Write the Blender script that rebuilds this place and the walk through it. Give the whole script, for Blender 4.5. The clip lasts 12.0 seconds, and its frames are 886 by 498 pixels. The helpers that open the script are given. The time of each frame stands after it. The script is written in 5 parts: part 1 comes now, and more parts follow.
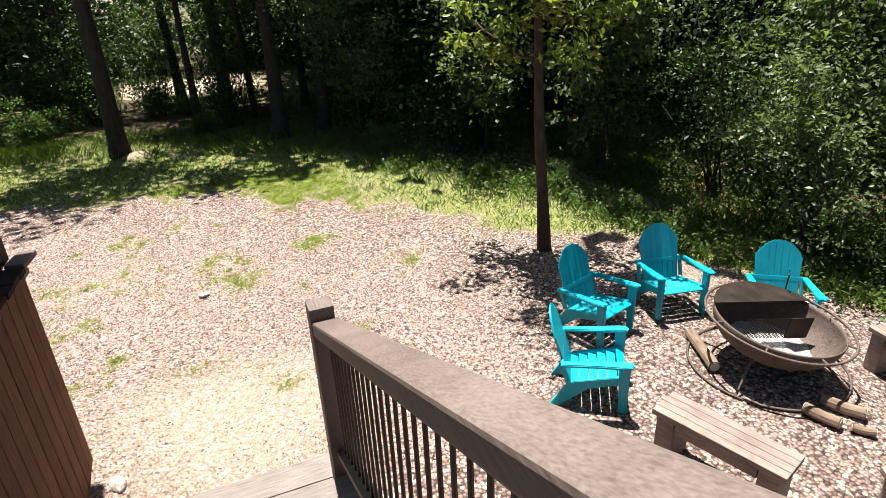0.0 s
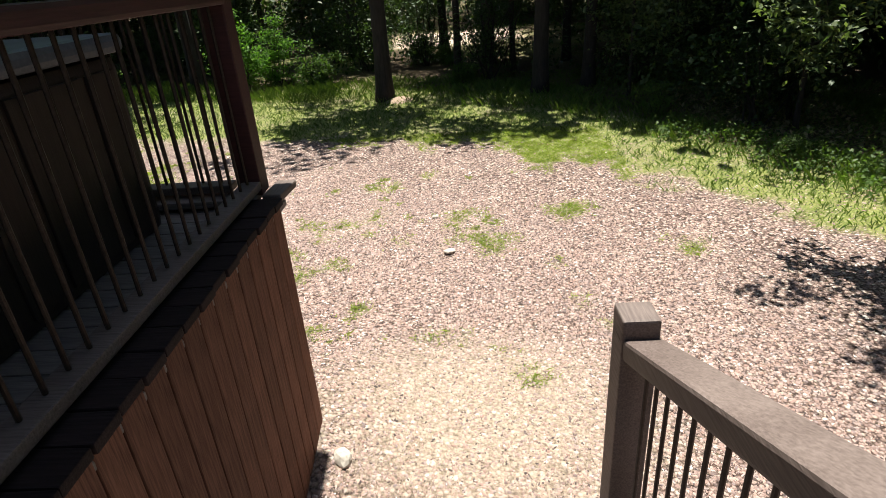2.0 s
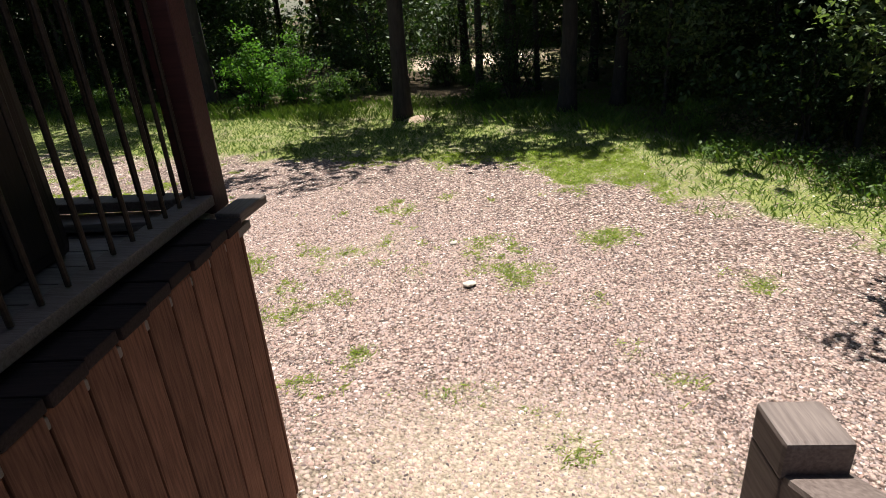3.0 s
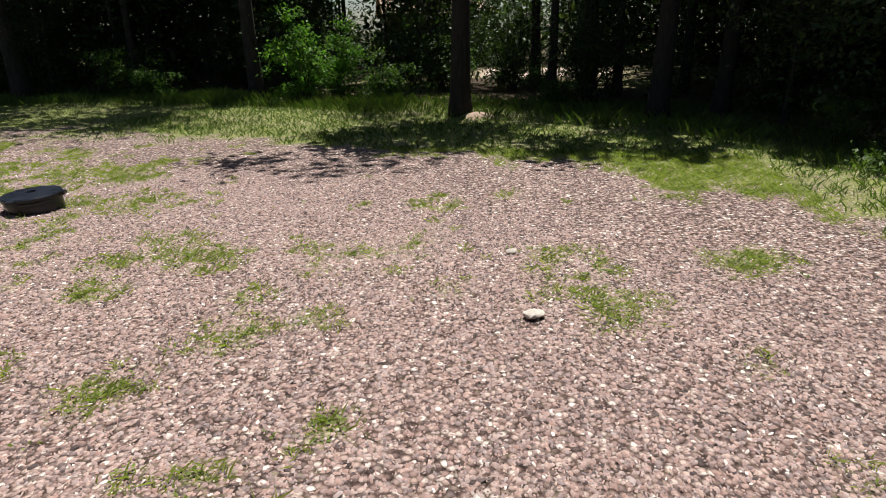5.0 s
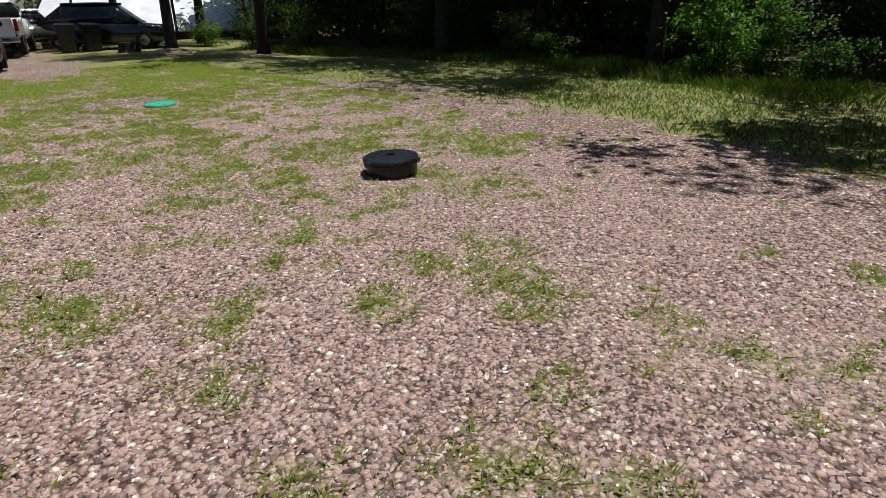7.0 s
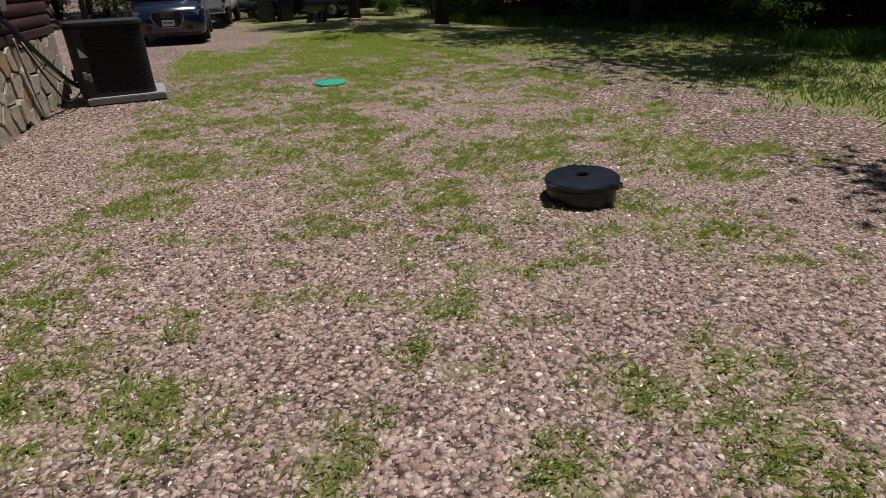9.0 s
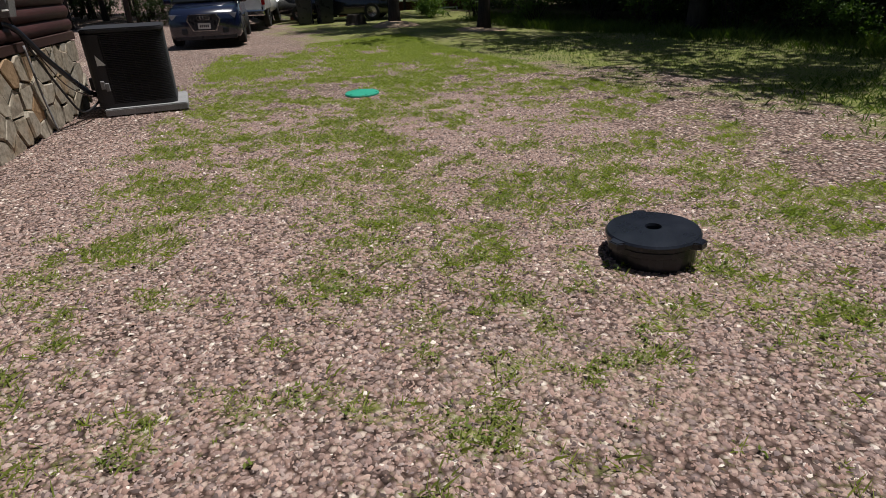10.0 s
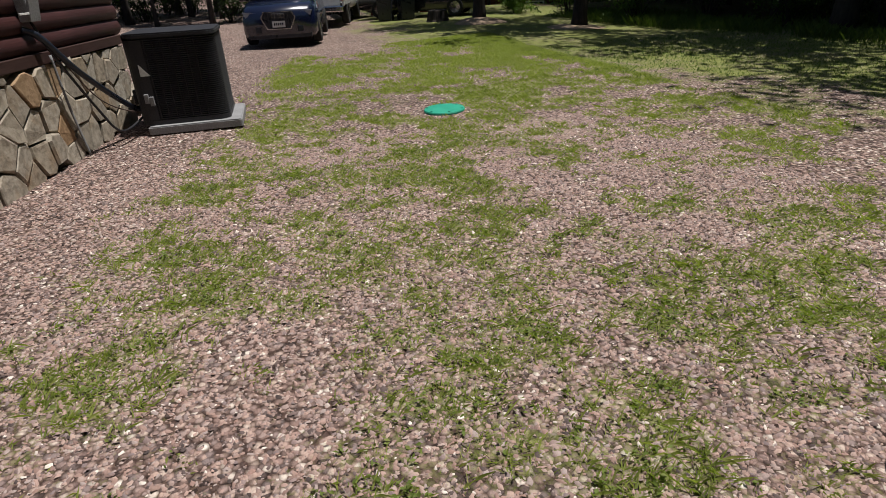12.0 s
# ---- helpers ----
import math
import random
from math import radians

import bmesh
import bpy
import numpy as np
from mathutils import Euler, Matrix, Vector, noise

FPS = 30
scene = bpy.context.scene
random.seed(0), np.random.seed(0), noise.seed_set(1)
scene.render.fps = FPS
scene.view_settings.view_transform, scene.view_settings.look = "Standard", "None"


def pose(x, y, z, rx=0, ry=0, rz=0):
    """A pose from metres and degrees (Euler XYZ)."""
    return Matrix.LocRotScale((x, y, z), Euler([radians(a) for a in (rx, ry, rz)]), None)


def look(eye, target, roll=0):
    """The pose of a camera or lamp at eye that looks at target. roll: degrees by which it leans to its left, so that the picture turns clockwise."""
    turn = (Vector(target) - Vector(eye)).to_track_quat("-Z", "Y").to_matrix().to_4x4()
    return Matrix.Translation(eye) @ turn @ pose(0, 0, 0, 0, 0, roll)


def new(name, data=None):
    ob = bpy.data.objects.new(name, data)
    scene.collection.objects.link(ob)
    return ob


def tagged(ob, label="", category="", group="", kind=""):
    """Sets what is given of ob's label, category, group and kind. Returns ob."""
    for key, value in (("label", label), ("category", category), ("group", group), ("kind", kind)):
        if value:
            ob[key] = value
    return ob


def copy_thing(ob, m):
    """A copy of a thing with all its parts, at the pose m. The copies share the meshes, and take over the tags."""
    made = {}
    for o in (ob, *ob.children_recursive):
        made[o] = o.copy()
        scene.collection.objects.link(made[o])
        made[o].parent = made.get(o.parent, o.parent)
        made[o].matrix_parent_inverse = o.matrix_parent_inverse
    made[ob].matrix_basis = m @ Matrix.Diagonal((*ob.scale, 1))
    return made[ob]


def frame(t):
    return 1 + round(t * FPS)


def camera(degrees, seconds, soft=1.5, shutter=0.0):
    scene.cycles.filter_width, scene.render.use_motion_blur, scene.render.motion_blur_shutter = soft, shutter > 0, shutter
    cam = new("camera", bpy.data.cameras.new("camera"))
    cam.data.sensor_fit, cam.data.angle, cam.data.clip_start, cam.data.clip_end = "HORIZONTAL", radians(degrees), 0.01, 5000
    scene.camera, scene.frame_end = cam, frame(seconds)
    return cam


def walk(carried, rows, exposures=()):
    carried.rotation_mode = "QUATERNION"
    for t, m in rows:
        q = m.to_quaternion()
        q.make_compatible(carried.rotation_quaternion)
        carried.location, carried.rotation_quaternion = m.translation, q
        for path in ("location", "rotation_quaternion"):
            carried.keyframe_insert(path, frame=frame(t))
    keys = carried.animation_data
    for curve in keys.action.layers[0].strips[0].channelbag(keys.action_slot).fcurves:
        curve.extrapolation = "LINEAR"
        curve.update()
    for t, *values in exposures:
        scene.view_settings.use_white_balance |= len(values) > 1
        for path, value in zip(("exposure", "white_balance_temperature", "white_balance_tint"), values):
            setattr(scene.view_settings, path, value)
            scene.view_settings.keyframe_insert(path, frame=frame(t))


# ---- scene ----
cam = camera(75.4, 12.0, soft=0.5)
PATH = [
    (0, (0.806, 1.079, 3.188), (1.471, 2.783, 2.38), -2.7),
    (0.5, (0.767, 1.232, 3.15), (1.024, 3.005, 2.261), -3.4),
    (1, (0.698, 1.442, 3.059), (0.76, 3.219, 2.143), -3.9),
    (1.5, (0.597, 1.791, 2.948), (0.602, 3.574, 2.04), -4.0),
    (2, (0.561, 2.199, 2.806), (0.469, 3.995, 1.932), -4.1),
    (2.5, (0.5, 2.639, 2.633), (0.38, 4.452, 1.797), -4.1),
    (3, (0.515, 3.035, 2.478), (0.363, 4.865, 1.686), -4.0),
    (3.2, (0.496, 3.205, 2.389), (0.338, 5.039, 1.608), -4.0),
    (4.8, (0.36, 4.678, 1.673), (0.092, 6.536, 0.981), -1.2),
    (5, (0.352, 4.844, 1.554), (0.023, 6.687, 0.85), -1.2),
    (5.5, (0.277, 5.347, 1.48), (-0.282, 7.133, 0.774), -1.1),
    (6, (0.142, 5.748, 1.499), (-0.701, 7.419, 0.794), -1.0),
    (6.5, (-0.03, 6.008, 1.486), (-1.19, 7.459, 0.744), -0.7),
    (7, (-0.318, 6.235, 1.475), (-1.664, 7.493, 0.695), -0.6),
    (7.2, (-0.409, 6.32, 1.464), (-1.794, 7.524, 0.669), -0.8),
    (8.8, (-1.345, 6.781, 1.503), (-2.947, 7.604, 0.634), -1.9),
    (9, (-1.478, 6.904, 1.523), (-3.1, 7.691, 0.657), -2.1),
    (9.5, (-1.851, 7.081, 1.525), (-3.513, 7.785, 0.664), -2.2),
    (10, (-2.231, 7.285, 1.533), (-3.907, 7.959, 0.674), -2.2),
    (10.5, (-2.61, 7.464, 1.569), (-4.291, 8.119, 0.706), -2.5),
    (11, (-3.015, 7.486, 1.564), (-4.71, 8.106, 0.703), -2.3),
    (11.5, (-3.422, 7.588, 1.554), (-5.131, 8.162, 0.689), -2.6),
    (12, (-3.842, 7.648, 1.524), (-5.589, 8.091, 0.657), -2.9),
]
EXPOSURES = [(0, 1.5, 6550, 6), (0.5, 1.27, 6550, 6), (2.0, 1.2, 6550, 4), (3.2, 1.03, 6380, 6), (5.0, 0.57, 6280, 9), (6.0, 0.46, 6260, 10), (7.0, 0.23, 6300, 10), (9.0, -0.05, 6400, 10), (12, 0.06, 6420, 10)]
walk(cam, [(t, look(eye, target, roll)) for t, eye, target, roll in PATH], EXPOSURES)

# ---------------------------------------------------------------- light
world = bpy.data.worlds.new("world")
scene.world = world
world.use_nodes = True
wn = world.node_tree
sky = wn.nodes.new("ShaderNodeTexSky")
sky.sky_type, sky.sun_disc = "NISHITA", False
SUN = Vector((0.02, 0.28, 1.0)).normalized()
sky.sun_elevation = math.asin(SUN.z)
sky.sun_rotation = math.atan2(SUN.x, SUN.y)
wn.links.new(sky.outputs[0], wn.nodes["Background"].inputs[0])
wn.nodes["Background"].inputs[1].default_value = 0.05
lamp = bpy.data.lights.new("sun", "SUN")
lamp.energy, lamp.angle, lamp.color = 5.4, radians(0.53), (1.0, 0.96, 0.90)
sun = new("sun", lamp)
sun.matrix_world = look((0, 0, 60), Vector((0, 0, 60)) - SUN)


# ---------------------------------------------------------------- materials
def material(name, rough=0.7, metal=0.0, spec=0.5):
    m = bpy.data.materials.new(name)
    m.use_nodes = True
    b = m.node_tree.nodes["Principled BSDF"]
    b.inputs["Roughness"].default_value = rough
    b.inputs["Metallic"].default_value = metal
    b.inputs["Specular IOR Level"].default_value = spec
    return m, m.node_tree, b


def ramp(nt, src, stops):
    r = nt.nodes.new("ShaderNodeValToRGB")
    while len(r.color_ramp.elements) < len(stops):
        r.color_ramp.elements.new(0.5)
    for e, (p, c) in zip(r.color_ramp.elements, stops):
        e.position, e.color = p, (*c, 1)
    nt.links.new(src, r.inputs[0])
    return r.outputs[0]


def coords(nt, scale=(1, 1, 1)):
    c = nt.nodes.new("ShaderNodeTexCoord")
    m = nt.nodes.new("ShaderNodeMapping")
    m.inputs["Scale"].default_value = scale
    nt.links.new(c.outputs["Object"], m.inputs[0])
    return m.outputs[0]


def tex_noise(nt, vec, scale, detail=4, rough=0.6):
    n = nt.nodes.new("ShaderNodeTexNoise")
    n.inputs["Scale"].default_value, n.inputs["Detail"].default_value = scale, detail
    n.inputs["Roughness"].default_value = rough
    nt.links.new(vec, n.inputs["Vector"])
    return n.outputs["Fac"]


def mix(nt, fac, a, b, mode="MIX"):
    n = nt.nodes.new("ShaderNodeMix")
    n.data_type, n.blend_type = "RGBA", mode
    for i, v in ((0, fac), (6, a), (7, b)):
        if isinstance(v, (int, float)):
            n.inputs[i].default_value = v
        elif isinstance(v, tuple):
            n.inputs[i].default_value = (*v, 1)
        else:
            nt.links.new(v, n.inputs[i])
    return n.outputs[2]


def maths(nt, op, a, b=0.0):
    n = nt.nodes.new("ShaderNodeMath")
    n.operation = op
    for i, v in ((0, a), (1, b)):
        if isinstance(v, (int, float)):
            n.inputs[i].default_value = v
        else:
            nt.links.new(v, n.inputs[i])
    return n.outputs[0]


def bump(nt, bsdf, height, strength=0.3, dist=0.01):
    n = nt.nodes.new("ShaderNodeBump")
    n.inputs["Strength"].default_value, n.inputs["Distance"].default_value = strength, dist
    nt.links.new(height, n.inputs["Height"])
    nt.links.new(n.outputs[0], bsdf.inputs["Normal"])


def attr(nt, name):
    n = nt.nodes.new("ShaderNodeAttribute")
    n.attribute_name = name
    return n.outputs["Fac"]


def rand_object(nt):
    return nt.nodes.new("ShaderNodeObjectInfo").outputs["Random"]


def rand_island(nt):
    return nt.nodes.new("ShaderNodeNewGeometry").outputs["Random Per Island"]


def grained(name, dark, light, scale=(1, 1, 1), fine=60, coarse=2.5, rough=0.75, metal=0.0, strength=0.3, spread=0.25, spec=0.4):
    """Two scales of variation: fine grain and coarse stains, with each object a little lighter or darker."""
    m, nt, b = material(name, rough, metal, spec)
    v = coords(nt, scale)
    f = tex_noise(nt, v, fine, 5)
    c = tex_noise(nt, coords(nt), coarse, 3)
    k = maths(nt, "ADD", maths(nt, "MULTIPLY", f, 0.6), maths(nt, "MULTIPLY", c, 0.4))
    col = ramp(nt, k, ((0.35, dark), (0.65, light)))
    t = maths(nt, "ADD", maths(nt, "MULTIPLY", rand_object(nt), spread), 1 - spread / 2)
    col = mix(nt, 1.0, col, t, "MULTIPLY")
    nt.links.new(col, b.inputs["Base Color"])
    r = maths(nt, "ADD", maths(nt, "MULTIPLY", c, 0.3), rough - 0.15)
    nt.links.new(r, b.inputs["Roughness"])
    bump(nt, b, f, strength, 0.004)
    return m


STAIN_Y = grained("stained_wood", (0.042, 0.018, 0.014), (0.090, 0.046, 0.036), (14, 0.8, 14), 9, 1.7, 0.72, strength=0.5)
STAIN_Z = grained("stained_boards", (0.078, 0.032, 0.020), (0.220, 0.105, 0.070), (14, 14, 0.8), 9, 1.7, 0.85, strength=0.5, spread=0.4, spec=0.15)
# deck boards again, with the porch roof's shade put into the colour
SHADED_ENDS = grained("shaded_board_ends", (0.014, 0.009, 0.009), (0.034, 0.022, 0.021), (0.8, 14, 14), 9, 2.0, 0.9, strength=0.5, spread=0.4, spec=0.15)
STAIN_X = grained("stained_treads", (0.095, 0.075, 0.068), (0.205, 0.170, 0.155), (0.8, 14, 14), 9, 1.9, 0.75, strength=0.5)
RAILWOOD = grained("weathered_rail", (0.080, 0.055, 0.048), (0.185, 0.140, 0.124), (14, 0.8, 14), 9, 2.2, 0.68, strength=0.5)
BENCHWOOD = grained("weathered_bench", (0.120, 0.085, 0.070), (0.300, 0.235, 0.205), (16, 1.0, 16), 9, 3.0, 0.8, strength=0.6)
DARKWOOD = grained("dark_log", (0.026, 0.007, 0.007), (0.062, 0.018, 0.018), (0.8, 12, 12), 7, 1.5, 0.60, strength=0.4, spec=0.4)
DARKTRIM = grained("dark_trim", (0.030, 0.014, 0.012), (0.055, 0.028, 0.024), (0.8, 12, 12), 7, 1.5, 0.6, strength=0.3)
IRON = grained("dark_iron", (0.018, 0.012, 0.010), (0.050, 0.035, 0.028), (1, 1, 1), 80, 6, 0.5, 0.6, 0.2)
RUST = grained("rusty_steel", (0.055, 0.038, 0.032), (0.155, 0.110, 0.092), (1, 1, 1), 45, 5, 0.7, 0.3, 0.4)
ASH = grained("ash", (0.07, 0.065, 0.06), (0.42, 0.40, 0.38), (1, 1, 1), 40, 9, 0.95, strength=0.8)
# bluish base colour stands in for the sky mirrored in the plastic
BLACKPLASTIC = grained("black_plastic", (0.008, 0.010, 0.016), (0.018, 0.022, 0.034), (1, 1, 1), 90, 4, 0.30, strength=0.12)
GREENPLASTIC = grained("green_plastic", (0.010, 0.190, 0.120), (0.025, 0.300, 0.200), (1, 1, 1), 70, 5, 0.5, strength=0.1)
TEAL = grained("turquoise_plastic", (0.000, 0.270, 0.350), (0.004, 0.375, 0.455), (1, 1, 1), 110, 3, 0.42, strength=0.08, spread=0.08, spec=0.45)
CHARCOAL = grained("charcoal_paint", (0.016, 0.016, 0.020), (0.034, 0.034, 0.040), (1, 1, 1), 90, 3, 0.5, 0.1, strength=0.08)
CONCRETE = grained("grey_pad", (0.150, 0.150, 0.158), (0.270, 0.270, 0.275), (1, 1, 1), 60, 5, 0.9, strength=0.3)
STONE, _t, _b = material("wall_stone", 0.9, 0.0, 0.2)
_f = tex_noise(_t, coords(_t), 16, 6)
_c = ramp(_t, rand_object(_t), ((0.0, (0.300, 0.265, 0.215)), (0.3, (0.410, 0.365, 0.300)), (0.55, (0.340, 0.290, 0.225)), (0.8, (0.470, 0.430, 0.365)), (0.9, (0.300, 0.235, 0.160)), (1.0, (0.360, 0.225, 0.125))))
_c = mix(_t, 0.75, _c, ramp(_t, _f, ((0.32, (0.42, 0.40, 0.37)), (0.6, (1, 1, 1)))), "MULTIPLY")
_c = mix(_t, ramp(_t, tex_noise(_t, coords(_t), 3.5, 4), ((0.52, (0, 0, 0)), (0.72, (0.6, 0.6, 0.6)))), _c, (0.300, 0.205, 0.120))
_t.links.new(_c, _b.inputs["Base Color"])
bump(_t, _b, _f, 0.8, 0.010)
MORTAR = grained("mortar", (0.050, 0.043, 0.036), (0.110, 0.098, 0.080), (1, 1, 1), 70, 6, 0.95, strength=0.6)
BARK = grained("bark", (0.016, 0.012, 0.010), (0.050, 0.039, 0.032), (1, 1, 0.22), 16, 2.0, 0.95, strength=1.0, spread=0.4)
# reddish bark, darkened to carry the crown's shade in its colour
REDBARK = grained("red_bark", (0.022, 0.013, 0.010), (0.080, 0.045, 0.032), (1, 1, 0.3), 22, 3.0, 0.95, strength=1.0)
SPLITWOOD = grained("firewood", (0.10, 0.065, 0.045), (0.26, 0.18, 0.13), (9, 1, 9), 9, 3, 0.9, strength=0.6)
ROOFMETAL = grained("bright_metal_roof", (0.50, 0.52, 0.55), (0.66, 0.68, 0.70), (1, 1, 1), 30, 1.0, 0.4, 0.3, 0.05)
BARNRED = grained("far_red_wall", (0.050, 0.012, 0.012), (0.085, 0.022, 0.020), (1, 1, 1), 20, 1.0, 0.8)
TYRE = grained("tyre_rubber", (0.010, 0.010, 0.010), (0.022, 0.021, 0.020), (1, 1, 1), 60, 8, 0.85)
CHROME = grained("chrome", (0.55, 0.55, 0.56), (0.70, 0.70, 0.71), (1, 1, 1), 40, 3, 0.18, 1.0, 0.02)
PAPER = grained("white_sticker", (0.55, 0.55, 0.53), (0.75, 0.75, 0.72), (1, 1, 1), 40, 6, 0.6)
TUBSIDE = grained("tub_cabinet", (0.020, 0.012, 0.010), (0.040, 0.024, 0.019), (12, 12, 0.8), 9, 2, 0.6)
TUBCOVER = grained("tub_cover_vinyl", (0.075, 0.080, 0.092), (0.120, 0.126, 0.142), (1, 1, 1), 60, 2, 0.5, strength=0.15)
DIRTPILE = grained("dry_leaf_dirt", (0.16, 0.11, 0.075), (0.34, 0.25, 0.18), (1, 1, 1), 25, 3, 0.95, strength=0.9)
PALESTONE = grained("pale_stone", (0.30, 0.26, 0.22), (0.48, 0.43, 0.37), (1, 1, 1), 30, 6, 0.9, strength=0.5)


def car_paint(name, colour, metal, rough=0.22):
    m, nt, b = material(name, rough, metal)
    n = tex_noise(nt, coords(nt), 3, 3)
    c2 = tuple(c * 0.8 for c in colour)
    nt.links.new(ramp(nt, n, ((0.3, c2), (0.7, colour))), b.inputs["Base Color"])
    b.inputs["Coat Weight"].default_value = 0.8
    b.inputs["Coat Roughness"].default_value = 0.06
    return m


NAVY = car_paint("navy_paint", (0.005, 0.008, 0.028), 0.0)
WHITEPAINT = car_paint("white_paint", (0.74, 0.74, 0.73), 0.0)
SILVER = car_paint("silver_paint", (0.42, 0.44, 0.46), 0.6)
BLACKPAINT = car_paint("black_paint", (0.014, 0.014, 0.017), 0.2)
TAILRED, _t, _b = material("tail_lamp", 0.2)
_b.inputs["Base Color"].default_value = (0.30, 0.012, 0.012, 1)
GLASS, _t, _b = material("dark_glass", 0.06)
_b.inputs["Base Color"].default_value = (0.012, 0.014, 0.016, 1)
LAMPGLASS, _t, _b = material("headlamp_glass", 0.08, 0.3)
_b.inputs["Base Color"].default_value = (0.45, 0.47, 0.50, 1)


def leaf_material(name, stops, translucent=0.45, rough=0.5):
    m, nt, b = material(name, rough, 0.0, 0.22)
    k = maths(nt, "ADD", maths(nt, "MULTIPLY", rand_island(nt), 0.65), maths(nt, "MULTIPLY", rand_object(nt), 0.35))
    col = ramp(nt, k, stops)
    n = tex_noise(nt, coords(nt), 40, 2)
    col = mix(nt, 0.35, col, ramp(nt, n, ((0.3, (0.35, 0.35, 0.35)), (0.7, (1, 1, 1)))), "MULTIPLY")
    nt.links.new(col, b.inputs["Base Color"])
    tr = nt.nodes.new("ShaderNodeBsdfTranslucent")
    nt.links.new(mix(nt, 1.0, col, (1.4, 1.65, 0.6), "MULTIPLY"), tr.inputs[0])
    ms = nt.nodes.new("ShaderNodeMixShader")
    ms.inputs[0].default_value = translucent
    nt.links.new(b.outputs[0], ms.inputs[1])
    nt.links.new(tr.outputs[0], ms.inputs[2])
    nt.links.new(ms.outputs[0], nt.nodes["Material Output"].inputs["Surface"])
    return m


LEAF = leaf_material("oak_leaves", ((0.0, (0.035, 0.065, 0.018)), (0.5, (0.070, 0.120, 0.030)), (1.0, (0.130, 0.180, 0.050))))
LEAFWARM = leaf_material("yellow_green_leaves", ((0.0, (0.085, 0.110, 0.024)), (0.5, (0.165, 0.190, 0.044)), (1.0, (0.270, 0.275, 0.095))), 0.45)
# darker copy of the leaf colours, the shade of the woods put in
LEAFSHADED = leaf_material("shaded_leaves", ((0.0, (0.020, 0.036, 0.012)), (0.6, (0.038, 0.064, 0.020)), (1.0, (0.080, 0.110, 0.036))), 0.25)
LEAFBRIGHT = leaf_material("bright_leaves", ((0.0, (0.050, 0.110, 0.018)), (0.5, (0.085, 0.180, 0.028)), (1.0, (0.150, 0.250, 0.050))), 0.45)
LEAFGREY = leaf_material("silvery_leaves", ((0.0, (0.045, 0.070, 0.030)), (0.5, (0.095, 0.128, 0.056)), (1.0, (0.180, 0.205, 0.105))), 0.35, 0.4)
GRASSBLADE = leaf_material("grass_blades", ((0.0, (0.130, 0.165, 0.036)), (0.45, (0.230, 0.270, 0.060)), (0.85, (0.340, 0.345, 0.120)), (1.0, (0.420, 0.370, 0.210))), 0.42, 0.6)
LAWNBLADE = leaf_material("lawn_blades", ((0.0, (0.042, 0.075, 0.014)), (0.5, (0.084, 0.130, 0.026)), (1.0, (0.145, 0.172, 0.046))), 0.28, 0.7)
WEED = leaf_material("weed_leaves", ((0.0, (0.090, 0.135, 0.028)), (0.5, (0.155, 0.205, 0.046)), (1.0, (0.250, 0.275, 0.085))), 0.4, 0.6)
STRAW = leaf_material("dry_straw", ((0.0, (0.16, 0.12, 0.07)), (1.0, (0.34, 0.28, 0.17))), 0.2, 0.8)

# pebbles: pinkish brown, grey and a few pale ones
PEBBLE, _t, _b = material("pebbles", 0.85, 0.0, 0.35)
_k = rand_island(_t)
_c = ramp(_t, _k, ((0.0, (0.060, 0.044, 0.042)), (0.12, (0.160, 0.115, 0.108)), (0.24, (0.330, 0.205, 0.170)), (0.36, (0.215, 0.165, 0.165)), (0.50, (0.420, 0.285, 0.245)), (0.62, (0.290, 0.190, 0.160)),
                   (0.74, (0.360, 0.290, 0.275)), (0.88, (0.440, 0.310, 0.262)), (0.972, (0.300, 0.225, 0.210)), (0.99, (0.720, 0.640, 0.580))))
_n = tex_noise(_t, coords(_t), 160, 3)
_c = mix(_t, 0.5, _c, ramp(_t, _n, ((0.3, (0.544, 0.530, 0.475)), (0.7, (1, 1, 1)))), "MULTIPLY")
_t.links.new(_c, _b.inputs["Base Color"])
bump(_t, _b, _n, 0.4, 0.003)

# ground: gravel, grass, pale dust and forest litter, laid by the sheet's own masks
GROUND, _t, _b = material("gravel_and_grass", 0.95, 0.0, 0.2)
_v = coords(_t)
_vo = _t.nodes.new("ShaderNodeTexVoronoi")
_vo.inputs["Scale"].default_value = 34
_t.links.new(_v, _vo.inputs["Vector"])
_sep = _t.nodes.new("ShaderNodeSeparateColor")
_t.links.new(_vo.outputs["Color"], _sep.inputs[0])
_peb = ramp(_t, _sep.outputs[0], ((0, (0.080, 0.058, 0.054)), (0.2, (0.200, 0.140, 0.122)), (0.4, (0.300, 0.205, 0.180)), (0.55, (0.230, 0.182, 0.175)), (0.75, (0.420, 0.300, 0.258)),
                                  (0.93, (0.500, 0.405, 0.350)), (1, (0.760, 0.690, 0.620))))
# cell rims darkened in the colour to stand for shade between stones
_gap_shade = ramp(_t, _vo.outputs["Distance"], ((0.32, (1, 1, 1)), (0.72, (0.17, 0.138, 0.120))))
_peb = mix(_t, 0.88, _peb, _gap_shade, "MULTIPLY")
_big = tex_noise(_t, _v, 0.9, 4)
_peb = mix(_t, 1.0, _peb, ramp(_t, _big, ((0.3, (0.82, 0.80, 0.80)), (0.7, (1.1, 1.08, 1.06)))), "MULTIPLY")
_fine = tex_noise(_t, _v, 55, 5)
